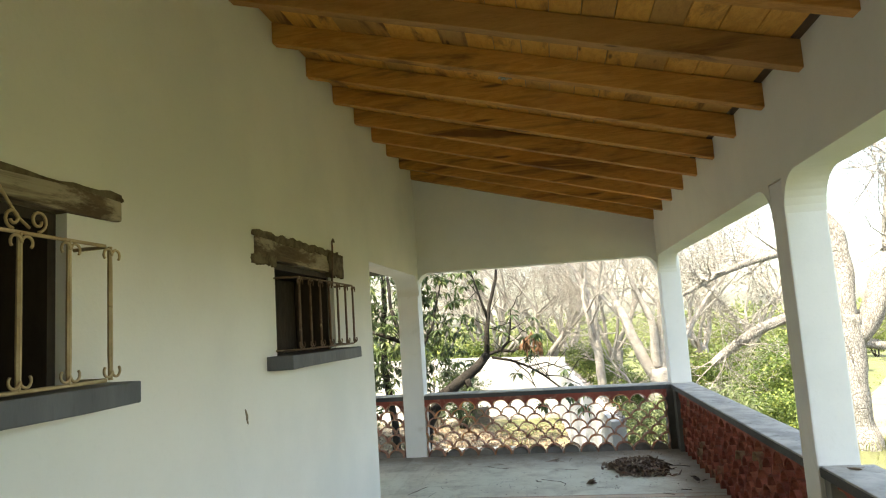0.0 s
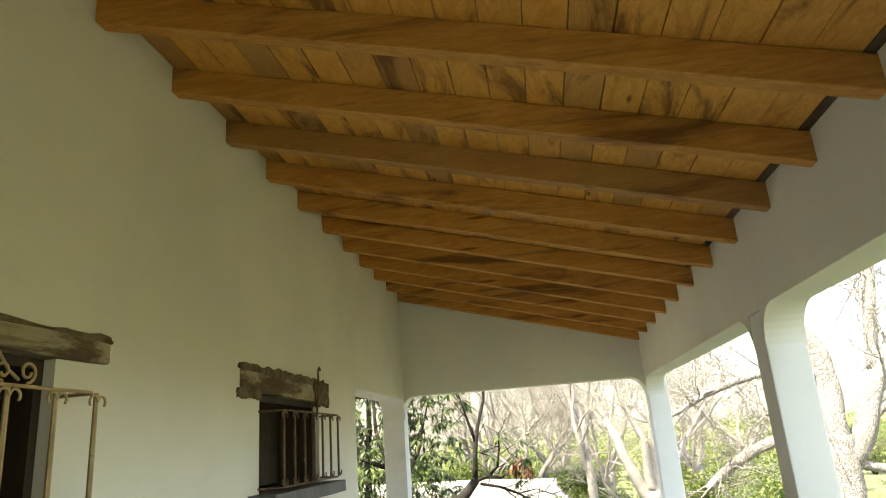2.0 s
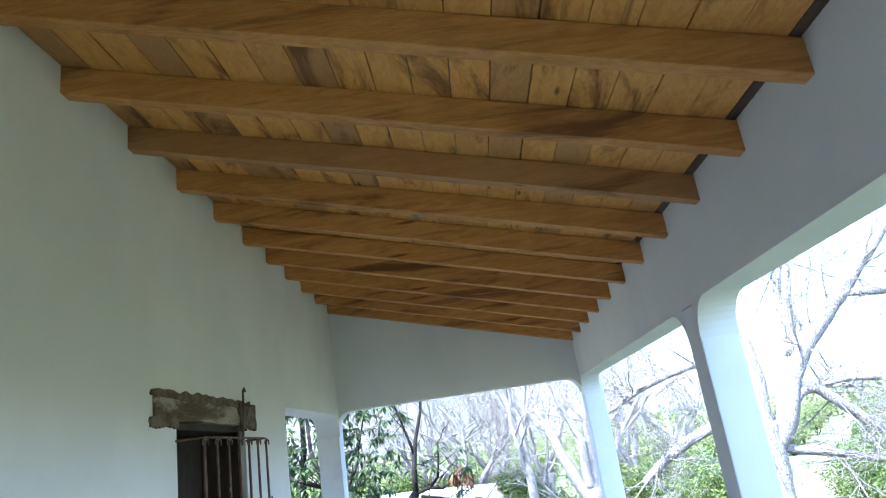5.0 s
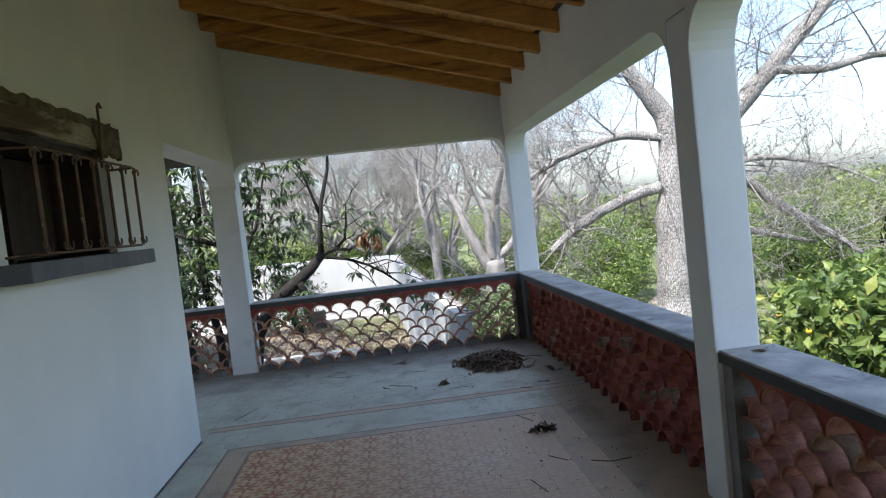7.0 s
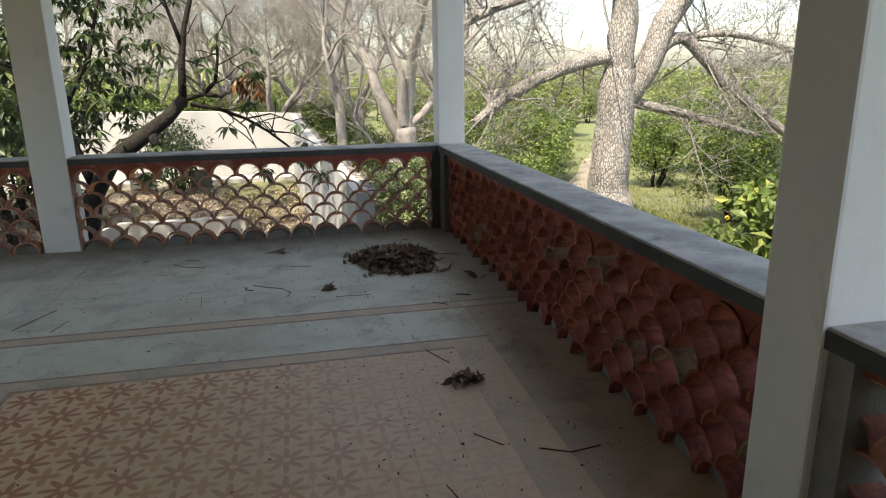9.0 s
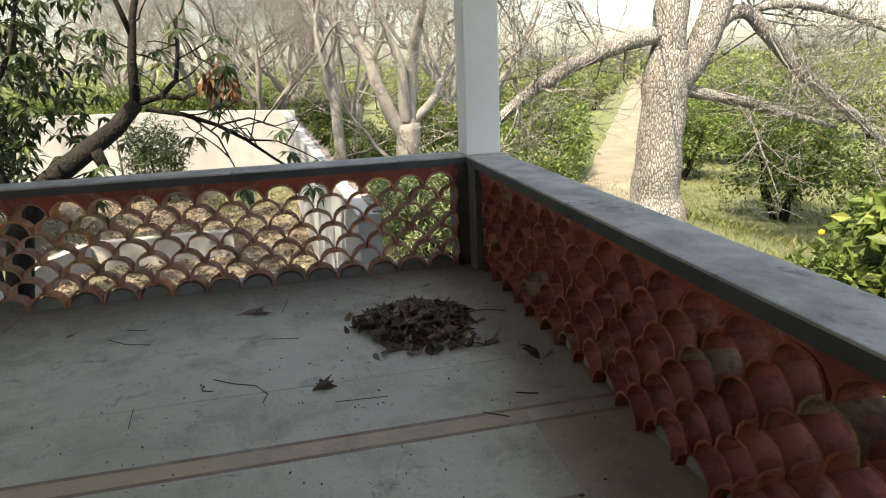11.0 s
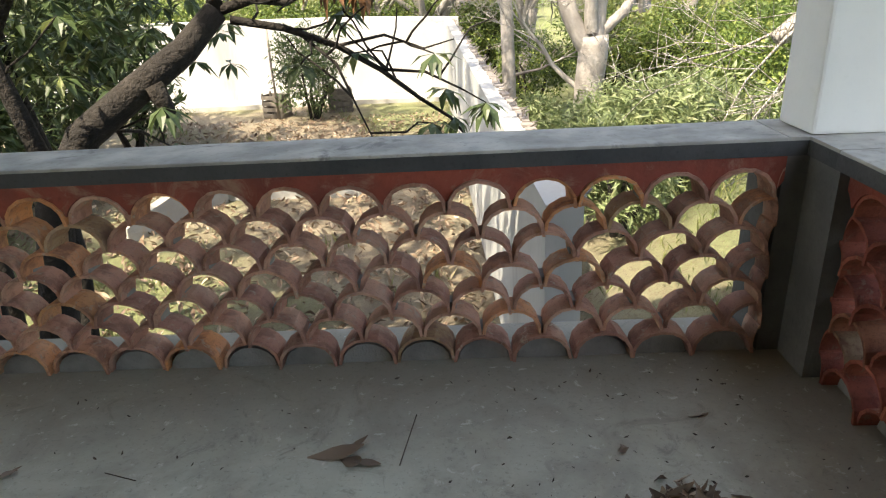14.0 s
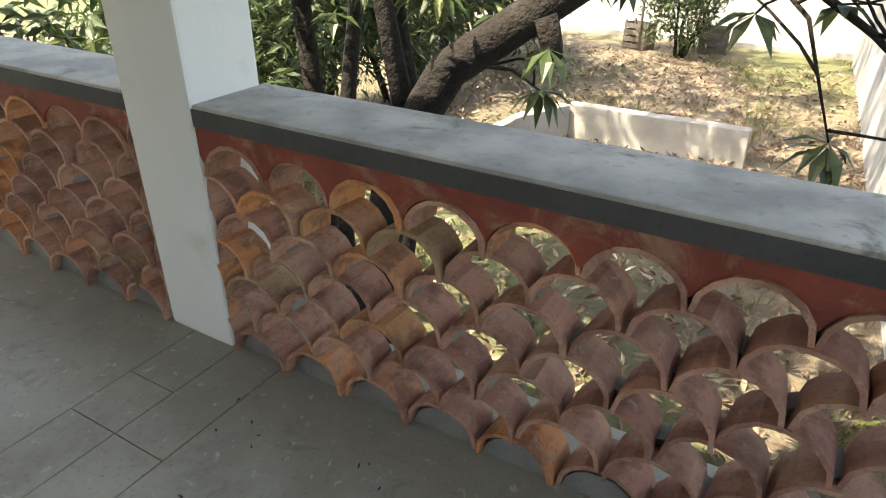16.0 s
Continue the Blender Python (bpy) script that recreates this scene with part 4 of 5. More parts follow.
def floor_leaf(x, y, yaw, size, seed, label="single curled dry leaf on the floor"):
    rg = random.Random(seed)
    m = Mesh()
    curled(m, (0, 0, 0.012), 0, size, rg)
    curled(m, (size * 0.25, size * 0.1, 0.016), 0.5, size * 0.7, rg)
    return tagged(part("fallen_leaf", m, M["dry_leaf"], None, smooth=True, at=pose(x, y, 0, 0, 0, yaw) @ Matrix.Diagonal((1, 1, 0.4, 1))), label, "leaf", "fallen leaves")


floor_leaf(-1.66, -0.56, 5, 0.21, 1, "large curled dry leaf lying on the floor")
floor_leaf(-1.60, -0.60, -35, 0.13, 2)
m = Mesh()
for k in range(3):
    curled(m, (0.012 * k, 0.03 * k - 0.03, 0.02 + 0.012 * k), 1.3 + 0.25 * k, 0.19 - 0.03 * k, random.Random(50 + k))
tagged(part("curled_leaf", m, M["twig"], None, smooth=True, at=pose(-0.13, -1.70, 0, 0, 0, 25) @ Matrix.Diagonal((0.9, 0.9, 0.4, 1))), "dark rolled dry leaf beside the tile parapet", "leaf", "fallen leaves")
floor_leaf(-0.05, -1.78, 20, 0.12, 4)
floor_leaf(-0.75, -0.58, 40, 0.08, 5)
floor_leaf(-0.45, -0.42, 0, 0.07, 6)
floor_leaf(-2.75, -0.62, 15, 0.09, 7)
floor_leaf(-2.62, -4.3, 30, 0.09, 8)
floor_leaf(0.12, -5.25, 10, 0.13, 9, "dry leaf lying on the grey parapet cap").location.z = CAP_TOP


def twig(points, radius, label="thin dry twig on the floor"):
    m = Mesh()
    radius *= 0.65
    m.tube([(x, y, radius + 0.001) for x, y in points], radius, 5)
    single("twig", m, M["twig"], label, "twig", group="dry twigs")


for pts, rad in (
    (((-1.80, -1.52), (-1.70, -1.60), (-1.58, -1.66), (-1.52, -1.77), (-1.54, -1.86)), 0.004),
    (((-1.86, -1.56), (-1.84, -1.64), (-1.79, -1.66)), 0.005),
    (((-2.15, -1.72), (-2.13, -1.92)), 0.003),
    (((-2.5, -0.75), (-2.38, -0.86), (-2.22, -0.92)), 0.003),
    (((-2.42, -0.62), (-2.3, -0.66)), 0.003),
    (((-1.52, -1.06), (-1.36, -1.10)), 0.003),
    (((-1.2, -1.95), (-0.95, -1.97)), 0.003),
    (((-0.92, -4.34), (-0.86, -4.55)), 0.004),
    (((-0.48, -4.18), (-0.36, -4.24), (-0.22, -4.22)), 0.005),
    (((-0.75, -3.05), (-0.66, -3.25)), 0.004),
    (((-0.72, -4.0), (-0.62, -4.12)), 0.004),
    (((-3.25, -2.1), (-3.1, -1.75)), 0.004),
    (((-3.0, -2.2), (-2.95, -2.0)), 0.003),
    (((-0.30, -1.02), (-0.18, -1.0), (-0.06, -1.07)), 0.004),
    (((-0.35, -2.12), (-0.25, -2.16)), 0.006),
    (((-0.55, -2.25), (-0.45, -2.32)), 0.004),
    (((-1.42, -0.36), (-1.46, -0.62)), 0.003),
):
    twig(pts, rad)
crumbs, rg = Mesh(), random.Random(21)
for _ in range(900):
    x, y = rg.uniform(-3.3, -0.05), rg.uniform(-5.5, -0.1)
    if rg.random() < 0.45:
        x = rg.uniform(-1.2, -0.05)
    crumbs_size = rg.uniform(0.003, 0.011)
    curled(crumbs, (x, y, 0.003), rg.uniform(0, 6.3), crumbs_size * 2, rg)
tagged(part("floor_crumbs", crumbs, M["twig"], None), "scattered dark crumbs of leaf and grit on the floor", "litter", kind="stuff")

# ---- outdoors ----
def side_wall_x(y):
    """The yard's side wall leans across the plan."""
    return -0.47 - 0.0516 * y


def smooth(t):
    t = min(max(t, 0.0), 1.0)
    return t * t * (3 - 2 * t)


def ground_at(x, y):
    """The yard lies low; beside the porch, outside the yard wall, the ground is banked up under the great tree."""
    far = math.hypot(x, y)
    z = GROUND + (0.06 * noise.noise(Vector((x * 0.3, y * 0.3, 0))) if far > 2 else 0) + max(0, far - 60) * 0.0008
    edge = smooth((x - side_wall_x(y) - 0.1) / 0.5) if y > 0.35 else smooth((x - 0.35) / 0.5)
    bank = 1.45 * math.exp(-((x - 3.0) / 3.4) ** 2 - ((y - 3.2) / 4.2) ** 2)
    return z + edge * bank


g = Mesh()
n = 130
for j in range(n + 1):
    for i in range(n + 1):
        sx, sy = (i / n * 2 - 1), (j / n * 2 - 1)
        x, y = 900 * sx * abs(sx) ** 1.6, 900 * sy * abs(sy) ** 1.6
        g.v.append((x, y, ground_at(x, y)))
for j in range(n):
    for i in range(n):
        a = j * (n + 1) + i
        g.f.append([a, a + 1, a + n + 2, a + n + 1])
single("ground", g, M["ground"], "ground with dry leaf litter and patchy grass", "ground", "structure", smooth=True)

# sandy track through the orchard
rd = Mesh()
for i in range(81):
    t = i / 80
    y = 5 + 95 * t ** 1.5
    cx = 3.8 + (y - 6) * 0.562
    half = 0.85 + 0.25 * noise.noise(Vector((y * 0.3, 0, 0)))
    for s in (-1, 1):
        rd.v.append((cx + s * half, y, ground_at(cx + s * half, y) + 0.06))
rd.f = [[2 * i, 2 * i + 1, 2 * i + 3, 2 * i + 2] for i in range(80)]
single("road", rd, M["road"], "pale sandy track running through the orchard", "road", "structure")

# walled yard: back wall, side wall, tank
m = Mesh()
m.prism([(-17, GROUND - 0.2), (-1.2, GROUND - 0.2), (-1.2, 0.27), (-4.5, 0.42), (-10, 0.5), (-17, 0.5)], "y", 18.2, 18.5)
single("wall_yard_back", m, M["white_wall"], "sunlit white yard wall with tree shadows", "wall", "structure")
m = Mesh()
m.prism([(1.3, GROUND - 0.2), (18.19, GROUND - 0.2), (18.19, 0.25), (9.0, 0.2), (1.3, 0.19)][::-1], "x", -0.22, 0.0)
m.v = [(x + side_wall_x(y), y, z) for x, y, z in m.v]
single("wall_yard_side", m, M["white_wall"], "sunlit white yard wall running towards the porch", "wall", "structure")
cope, rg = Mesh(), random.Random(4)
for i in range(170):
    y = 1.35 + 0.098 * i
    x, z = side_wall_x(y), 0.19
    cope.tube([(x + rg.uniform(-0.03, 0.03), y, z), (x + 0.03 + rg.uniform(-0.05, 0.08), y + rg.uniform(-0.05, 0.05), z + rg.uniform(0.02, 0.09))], [0.012, 0.006], 4)
    cope.box(x - 0.05 + rg.uniform(-0.02, 0.02), x + 0.03, y, y + 0.09, z - 0.02, z + rg.uniform(0.01, 0.035))
tagged(part("wall_rubble_edge", cope, M["bark_twig"], None), "ragged grey rubble along the top of the yard wall", "rubble", kind="stuff")
tx0, tx1, ty0, ty1, tz = -6.25, -2.65, 6.5, 8.6, -1.46
tank = holder("water_tank", "low broken stained concrete tank in the yard", "tank")
m = Mesh()
m.box(-5.3, tx1, 8.42, 8.64, GROUND - 0.1, tz)
roughen(part("tank_wall", m, M["tank"], tank, bevel=0.015), 0.02, 3, 5)
m = Mesh()
m.prism([(0, GROUND - 0.1), (2.0, GROUND - 0.1), (2.0, tz), (1.1, tz - 0.02), (0.5, tz - 0.16), (0, tz - 0.3)][::-1], "x", -0.1, 0.1)
roughen(part("tank_wall", m, M["tank"], tank, bevel=0.015, at=pose(-6.25, 6.62, 0, 0, 0, -27)), 0.02, 3, 3)

# low kerb in front of the yard's back wall
m = Mesh()
m.box(-17, -1.45, 17.3, 18.18, GROUND - 0.1, GROUND + 0.14)
single("pavement", m, M["tank"], "raised concrete strip along the yard wall", "pavement", "structure", bevel=0.02)
# pole in the yard
m = Mesh()
m.tube([(-6.2, 15.6, GROUND - 0.1), (-6.22, 15.6, -0.6), (-6.2, 15.6, 0.5)], [0.035, 0.03, 0.03], 8)
single("pole", m, M["bark_twig"], "thin grey pole standing in the yard", "pole", smooth=True)


def crate(x, y, yaw, label):
    th = holder("crate", label, "crate", "", "wooden crates", at=pose(x, y, GROUND, 0, 0, yaw))
    for s in (-1, 1):
        for k in range(4):
            m = Mesh()
            m.box(-0.32, 0.32, s * 0.22 - 0.01, s * 0.22 + 0.01, 0.03 + 0.16 * k, 0.14 + 0.16 * k)
            part("slat", m, M["crate"], th)
            m = Mesh()
            m.box(s * 0.33 - 0.01, s * 0.33 + 0.01, -0.205, 0.205, 0.03 + 0.16 * k, 0.14 + 0.16 * k)
            part("slat", m, M["crate"], th)
    for sx in (-1, 1):
        for sy in (-1, 1):
            m = Mesh()
            m.box(sx * 0.3 - 0.02, sx * 0.3 + 0.02, sy * 0.19 - 0.018, sy * 0.19 + 0.018, 0, 0.68)
            part("corner_post", m, M["crate"], th)


crate(-4.6, 16.3, 12, "weathered grey slatted crate standing in the yard")
crate(-6.3, 15.9, -20, "weathered grey slatted crate standing in the yard")
# planks leaning near the foot of the parapet
for i, (x, y, yaw) in enumerate(((-1.05, 1.7, 30), (-0.85, 1.8, 42), (-0.95, 2.1, 24))):
    m = Mesh()
    m.box(-0.06, 0.06, -0.9, 0.9, 0, 0.025)
    single("plank", m, M["crate"], "pale weathered plank lying in the yard", "plank", group="loose planks", at=pose(x, y, GROUND + 0.1 + 0.03 * i, 0, 0, yaw))


# ---- plants ----
def limb_path(a, b, wiggle, n, rg, sag=0.0):
    a, b = Vector(a), Vector(b)
    off = Vector((rg.uniform(0, 99), rg.uniform(0, 99), rg.uniform(0, 99)))
    out = []
    for i in range(n + 1):
        t = i / n
        p = a.lerp(b, t)
        env = math.sin(math.pi * t) ** 0.7
        p += wiggle * env * noise.noise_vector(off + Vector((t * 2.2, 0, 0))) * (b - a).length
        p.z += sag * env * (b - a).length
        out.append(p)
    return out


def grow(m, start, way, length, radius, depth, rg, twigs, spread=0.75, lift=0.12, minimum=0.006):
    """A limb with side limbs, each thinner, down to twigs."""
    steps = max(3, int(length / 0.35)) if depth > 1 else 3
    p, d = Vector(start), Vector(way).normalized()
    pts, rad = [p.copy()], [radius]
    for i in range(steps):
        d = (d + 0.25 * Vector((rg.uniform(-1, 1), rg.uniform(-1, 1), rg.uniform(-0.8, 1)))).normalized()
        d.z += lift * 0.3
        d.normalize()
        p = p + d * (length / steps)
        pts.append(p.copy())
        rad.append(max(radius * (1 - 0.72 * (i + 1) / steps), minimum * 0.6))
    m.tube(pts, rad, 8 if radius > 0.08 else 5 if radius > 0.025 else 3, cap=False)
    if depth == 0:
        return
    kids = twigs if depth > 1 else twigs + 1
    for k in range(kids):
        t = rg.uniform(0.3, 1.0)
        i = min(int(t * steps), steps - 1)
        base = pts[i].lerp(pts[i + 1], t * steps - i)
        dd = (pts[i + 1] - pts[i]).normalized()
        side = Vector((rg.uniform(-1, 1), rg.uniform(-1, 1), rg.uniform(-0.6, 1))).normalized()
        nd = (dd * (1 - spread * 0.5) + side * spread).normalized()
        grow(m, base, nd, length * rg.uniform(0.45, 0.72), max(rad[i] * rg.uniform(0.4, 0.62), minimum), depth - 1, rg, twigs, spread, lift, minimum)


def bare_tree(x, y, trunk_pts, trunk_rad, limbs, seed, label, bark, z=GROUND, group="", flare=1.25):
    """Trunk of given points (from the foot) and limbs: (start, direction, length, radius, depth, twigs)."""
    rg = random.Random(seed)
    th = holder("tree", label, "tree", "", group, at=pose(x, y, z))
    m = Mesh()
    pts, rad = [], []
    for (a, ra), (b, rb) in zip(zip(trunk_pts, trunk_rad), zip(trunk_pts[1:], trunk_rad[1:])):
        for i in range(5):
            t = i / 5
            q = Vector(a).lerp(Vector(b), t)
            pts.append(q + 0.12 * ra * noise.noise_vector(q * 1.7 + Vector((seed, 0, 0))))
            rad.append(ra + (rb - ra) * t)
    pts.append(Vector(trunk_pts[-1]))
    rad.append(trunk_rad[-1])
    rad[0] *= flare
    m.tube(pts, rad, 18)
    part("trunk", m, bark, th, smooth=True)
    for start, way, length, radius, depth, twigs in limbs:
        m = Mesh()
        grow(m, start, way, length, radius, depth, rg, twigs, minimum=0.004)
        part("limb", m, bark if radius > 0.06 else M["bark_twig"], th, smooth=True)
    return th


# the great pecan beside the porch
pecan = holder("tree", "great bare pecan tree with scaly grey bark", "tree", at=pose(3.36, 3.0, GROUND))
PECAN_AT = Vector((3.36, 3.0, GROUND))


def stem(name, points, radii, sides, material, twigs, seed, low=0.0, size=1.0):
    """A limb through given points, rounded off, with side twigs along it."""
    rg = random.Random(seed)
    pts, rad = [], []
    for i in range(len(points) - 1):
        for k in range(4):
            t = k / 4
            q = Vector(points[i]).lerp(Vector(points[i + 1]), t)
            pts.append(q)
            rad.append(radii[i] + (radii[i + 1] - radii[i]) * t)
    pts.append(Vector(points[-1]))
    rad.append(radii[-1])
    for _ in range(3):
        pts = [pts[0]] + [(pts[i - 1] + 2 * pts[i] + pts[i + 1]) / 4 for i in range(1, len(pts) - 1)] + [pts[-1]]
    pts = [q + 0.25 * r0 * noise.noise_vector(q * 1.9) - PECAN_AT for q, r0 in zip(pts, rad)]
    m = Mesh()
    m.tube(pts, [r0 * (1 + 0.12 * noise.noise(q * 3.1)) for q, r0 in zip(pts, rad)], sides)
    for _ in range(twigs):
        i = int(len(pts) * (low + (1 - low) * rg.random() ** 0.8)) - 1
        i = min(max(i, 0), len(pts) - 2)
        along = (pts[i + 1] - pts[i]).normalized()
        way = along * rg.uniform(0.1, 0.9) + Vector((rg.uniform(-1, 1), rg.uniform(-1, 1), rg.uniform(-0.55, 0.9)))
        grow(m, pts[i], way, size * rg.uniform(0.7, 1.9), min(0.4 * rad[i], rg.uniform(0.012, 0.026)), 2, rg, 5, 0.8, 0.05, 0.0045)
    hung(name, m.mesh(name, material, True), pecan)


stem("trunk", [(3.36, 3.0, -2.2), (3.36, 3.0, -0.75), (3.36, 3.0, -0.3), (3.37, 3.0, 0.4), (3.42, 3.0, 1.15), (3.47, 3.0, 1.6)], [0.5, 0.42, 0.33, 0.295, 0.29, 0.25], 22, M["bark"], 0, 1)
stem("limb", [(3.44, 3.0, 1.35), (3.5, 3.0, 2.3), (3.52, 3.05, 3.0), (3.2, 3.1, 3.5), (2.9, 3.15, 3.9), (2.5, 3.2, 4.8), (2.3, 3.4, 6.2)], [0.22, 0.2, 0.185, 0.16, 0.13, 0.1, 0.05], 14, M["bark"], 26, 2, 0.4)
stem("limb", [(3.55, 3.0, 1.15), (3.9, 3.0, 1.6), (4.14, 3.0, 2.27), (4.55, 3.0, 2.78), (5.0, 3.0, 3.2), (5.9, 3.0, 4.05), (6.9, 3.05, 5.0), (7.8, 3.1, 6.0)], [0.2, 0.19, 0.18, 0.175, 0.165, 0.14, 0.11, 0.06], 14, M["bark"], 40, 3, 0.3, 1.15)
stem("limb", [(3.95, 3.0, 1.7), (4.2, 2.98, 1.98), (4.52, 2.95, 2.06), (4.8, 2.9, 1.75), (5.27, 2.9, 1.3), (5.76, 2.9, 0.95), (6.26, 2.9, 0.65), (6.95, 2.9, 0.12)], [0.1, 0.1, 0.1, 0.095, 0.09, 0.08, 0.065, 0.035], 10, M["bark"], 26, 4, 0.2)
stem("limb", [(3.5, 3.0, 1.12), (3.95, 3.0, 1.03), (4.45, 3.0, 0.94), (5.07, 3.0, 0.76), (6.1, 3.0, 0.47)], [0.085, 0.08, 0.075, 0.06, 0.03], 9, M["bark"], 14, 5, 0.3, 0.8)
stem("limb", [(3.36, 3.0, 1.8), (3.0, 3.0, 1.72), (2.55, 3.0, 1.6), (2.05, 3.0, 1.42), (1.55, 3.0, 1.14), (1.19, 3.0, 0.85)], [0.11, 0.105, 0.095, 0.09, 0.085, 0.06], 10, M["bark"], 26, 6, 0.2, 0.8)
stem("limb", [(3.5, 3.0, 2.6), (2.74, 3.05, 2.78), (2.11, 3.1, 2.65), (1.57, 3.1, 2.48), (1.05, 3.1, 2.22), (0.6, 3.1, 2.0)], [0.085, 0.08, 0.07, 0.06, 0.045, 0.02], 9, M["bark"], 30, 7, 0.15)
stem("limb", [(4.2, 3.0, 1.98), (5.18, 3.0, 2.14), (6.07, 3.0, 1.94), (6.68, 3.0, 1.76), (7.4, 3.0, 1.4)], [0.055, 0.05, 0.045, 0.03, 0.015], 8, M["bark"], 24, 8, 0.1)
stem("limb", [(4.3, 3.0, 2.6), (4.42, 3.0, 3.5), (4.67, 3.0, 4.46), (4.7, 3.0, 5.6)], [0.12, 0.11, 0.09, 0.05], 10, M["bark"], 26, 9, 0.2)
stem("limb", [(5.5, 3.0, 3.65), (6.3, 2.8, 3.5), (7.2, 2.6, 3.7), (8.2, 2.4, 3.6)], [0.09, 0.075, 0.06, 0.03], 9, M["bark"], 26, 10, 0.1)

# pale bare trees beyond the yard
bare_tree(1.55, 12.2, [(0, 0, -0.2), (0.0, 0, 1.0), (0.05, 0, 2.1)], [0.36, 0.30, 0.32], [
    ((0.1, 0, 2.0), (0.25, 0, 1.0), 4.6, 0.20, 4, 5),
    ((-0.1, 0, 1.9), (-0.55, 0.1, 1.0), 5.0, 0.20, 4, 5),
    ((0.15, 0, 2.1), (0.75, 0.2, 0.8), 4.2, 0.13, 4, 5),
    ((-0.2, 0.1, 1.0), (-0.8, 0.1, 0.6), 2.4, 0.07, 3, 5),
    ((0.0, -0.1, 2.2), (-0.1, -0.5, 1.0), 4.0, 0.15, 4, 5),
], 21, "bare pale-barked tree forking low behind the yard wall", M["bark_pale"], group="bare trees")
bare_tree(-0.15, 12.6, [(0, 0, -0.2), (0.02, 0, 1.2), (-0.03, 0, 2.6), (-0.1, 0, 4.4)], [0.19, 0.15, 0.14, 0.10], [
    ((-0.03, 0, 2.6), (-0.6, 0.1, 1.0), 3.4, 0.09, 4, 5),
    ((-0.1, 0, 3.6), (0.5, 0.1, 1.0), 3.4, 0.09, 4, 5),
    ((-0.1, 0, 4.3), (-0.1, 0.1, 1.0), 3.4, 0.09, 4, 4),
    ((0.0, 0, 1.3), (0.75, -0.1, 0.3), 1.8, 0.04, 3, 4),
], 22, "slender bare pale-barked tree behind the yard wall", M["bark_pale"], group="bare trees")
for i, (x, y, h, r0) in enumerate(((-2.2, 19.9, 2.2, 0.28), (-4.3, 21.5, 2.4, 0.26), (0.8, 18.5, 2.4, 0.24), (-7.2, 22.0, 2.0, 0.27), (4.2, 18.0, 2.4, 0.25), (-10.5, 23, 2.4, 0.28), (-1.0, 24, 2.6, 0.26), (8.2, 26, 2.6, 0.27), (-5.4, 27, 2.4, 0.28))):
    rgx = random.Random(40 + i)
    limbs = [((0, 0, h * rgx.uniform(0.6, 1.0)), (rgx.uniform(-0.8, 0.8), rgx.uniform(-0.5, 0.5), 1.0), rgx.uniform(4.0, 5.4), r0 * rgx.uniform(0.28, 0.48), 4, 5) for _ in range(7)]
    bare_tree(x, y, [(0, 0, -0.2), (rgx.uniform(-0.2, 0.2), 0, h * 0.5), (rgx.uniform(-0.3, 0.3), 0, h)], [r0, r0 * 0.85, r0 * 0.75], limbs, 60 + i, "bare winter tree with a haze of fine grey twigs", M["bark_pale"], group="bare trees")


def leaf_ball(m, c, r, count, size, rg, ratio=0.5, up=0.35):
    for _ in range(count):
        d = Vector((rg.gauss(0, 1), rg.gauss(0, 1), rg.gauss(0, 1))).normalized()
        p = c + d * r * (rg.random() ** 0.45)
        way = (d + Vector((rg.uniform(-1, 1), rg.uniform(-1, 1), rg.uniform(-1, 0.6)))).normalized()
        flat = (d + Vector((0, 0, up)) + 0.5 * Vector((rg.uniform(-1, 1), rg.uniform(-1, 1), rg.uniform(-1, 1)))).normalized()
        s = size * rg.uniform(0.65, 1.25)
        m.leaf(p, way, flat, s, s * ratio, 0.15)


def bush_mesh(seed, rx, rz, clumps, per, size, material, ratio=0.5, low=0.15):
    """A crown of leafy clumps with gaps, and the stems inside it."""
    rg = random.Random(seed)
    crown, stems = Mesh(), Mesh()
    for k in range(4):
        a = rg.uniform(0, 6.3)
        stems.tube(limb_path((0.08 * math.cos(a), 0.08 * math.sin(a), -0.1), (0.5 * rx * math.cos(a), 0.5 * rx * math.sin(a), rz * 1.2), 0.12, 6, rg), [0.06, 0.055, 0.05, 0.045, 0.035, 0.03, 0.02], 6)
    for _ in range(clumps):
        d = Vector((rg.gauss(0, 1), rg.gauss(0, 1), rg.gauss(0.1, 1))).normalized()
        k = rg.uniform(0.55, 1.0) * (0.82 + 0.36 * noise.noise(d * 1.8 + Vector((seed, 0, 0))))
        c = Vector((d.x * rx * k, d.y * rx * k, rz + low + d.z * rz * k))
        if c.z < 0.1:
            c.z = 0.1 + 0.2 * rg.random()
        leaf_ball(crown, c, rg.uniform(0.16, 0.34) * rx / 1.2, per, size, rg, ratio)
    return crown.mesh("crown", material), stems.mesh("stem", M["bark_dark"], True)


def bush_at(kind, x, y, s, yaw, label, category="bush", group="orchard trees", z=GROUND):
    crown, stems = kind
    th = holder("orchard_tree", label, category, "", group, at=Matrix.LocRotScale((x, y, z), Euler((0, 0, radians(yaw))), (s, s, s)))
    hung("crown", crown, th)
    hung("stem", stems, th)
    return th


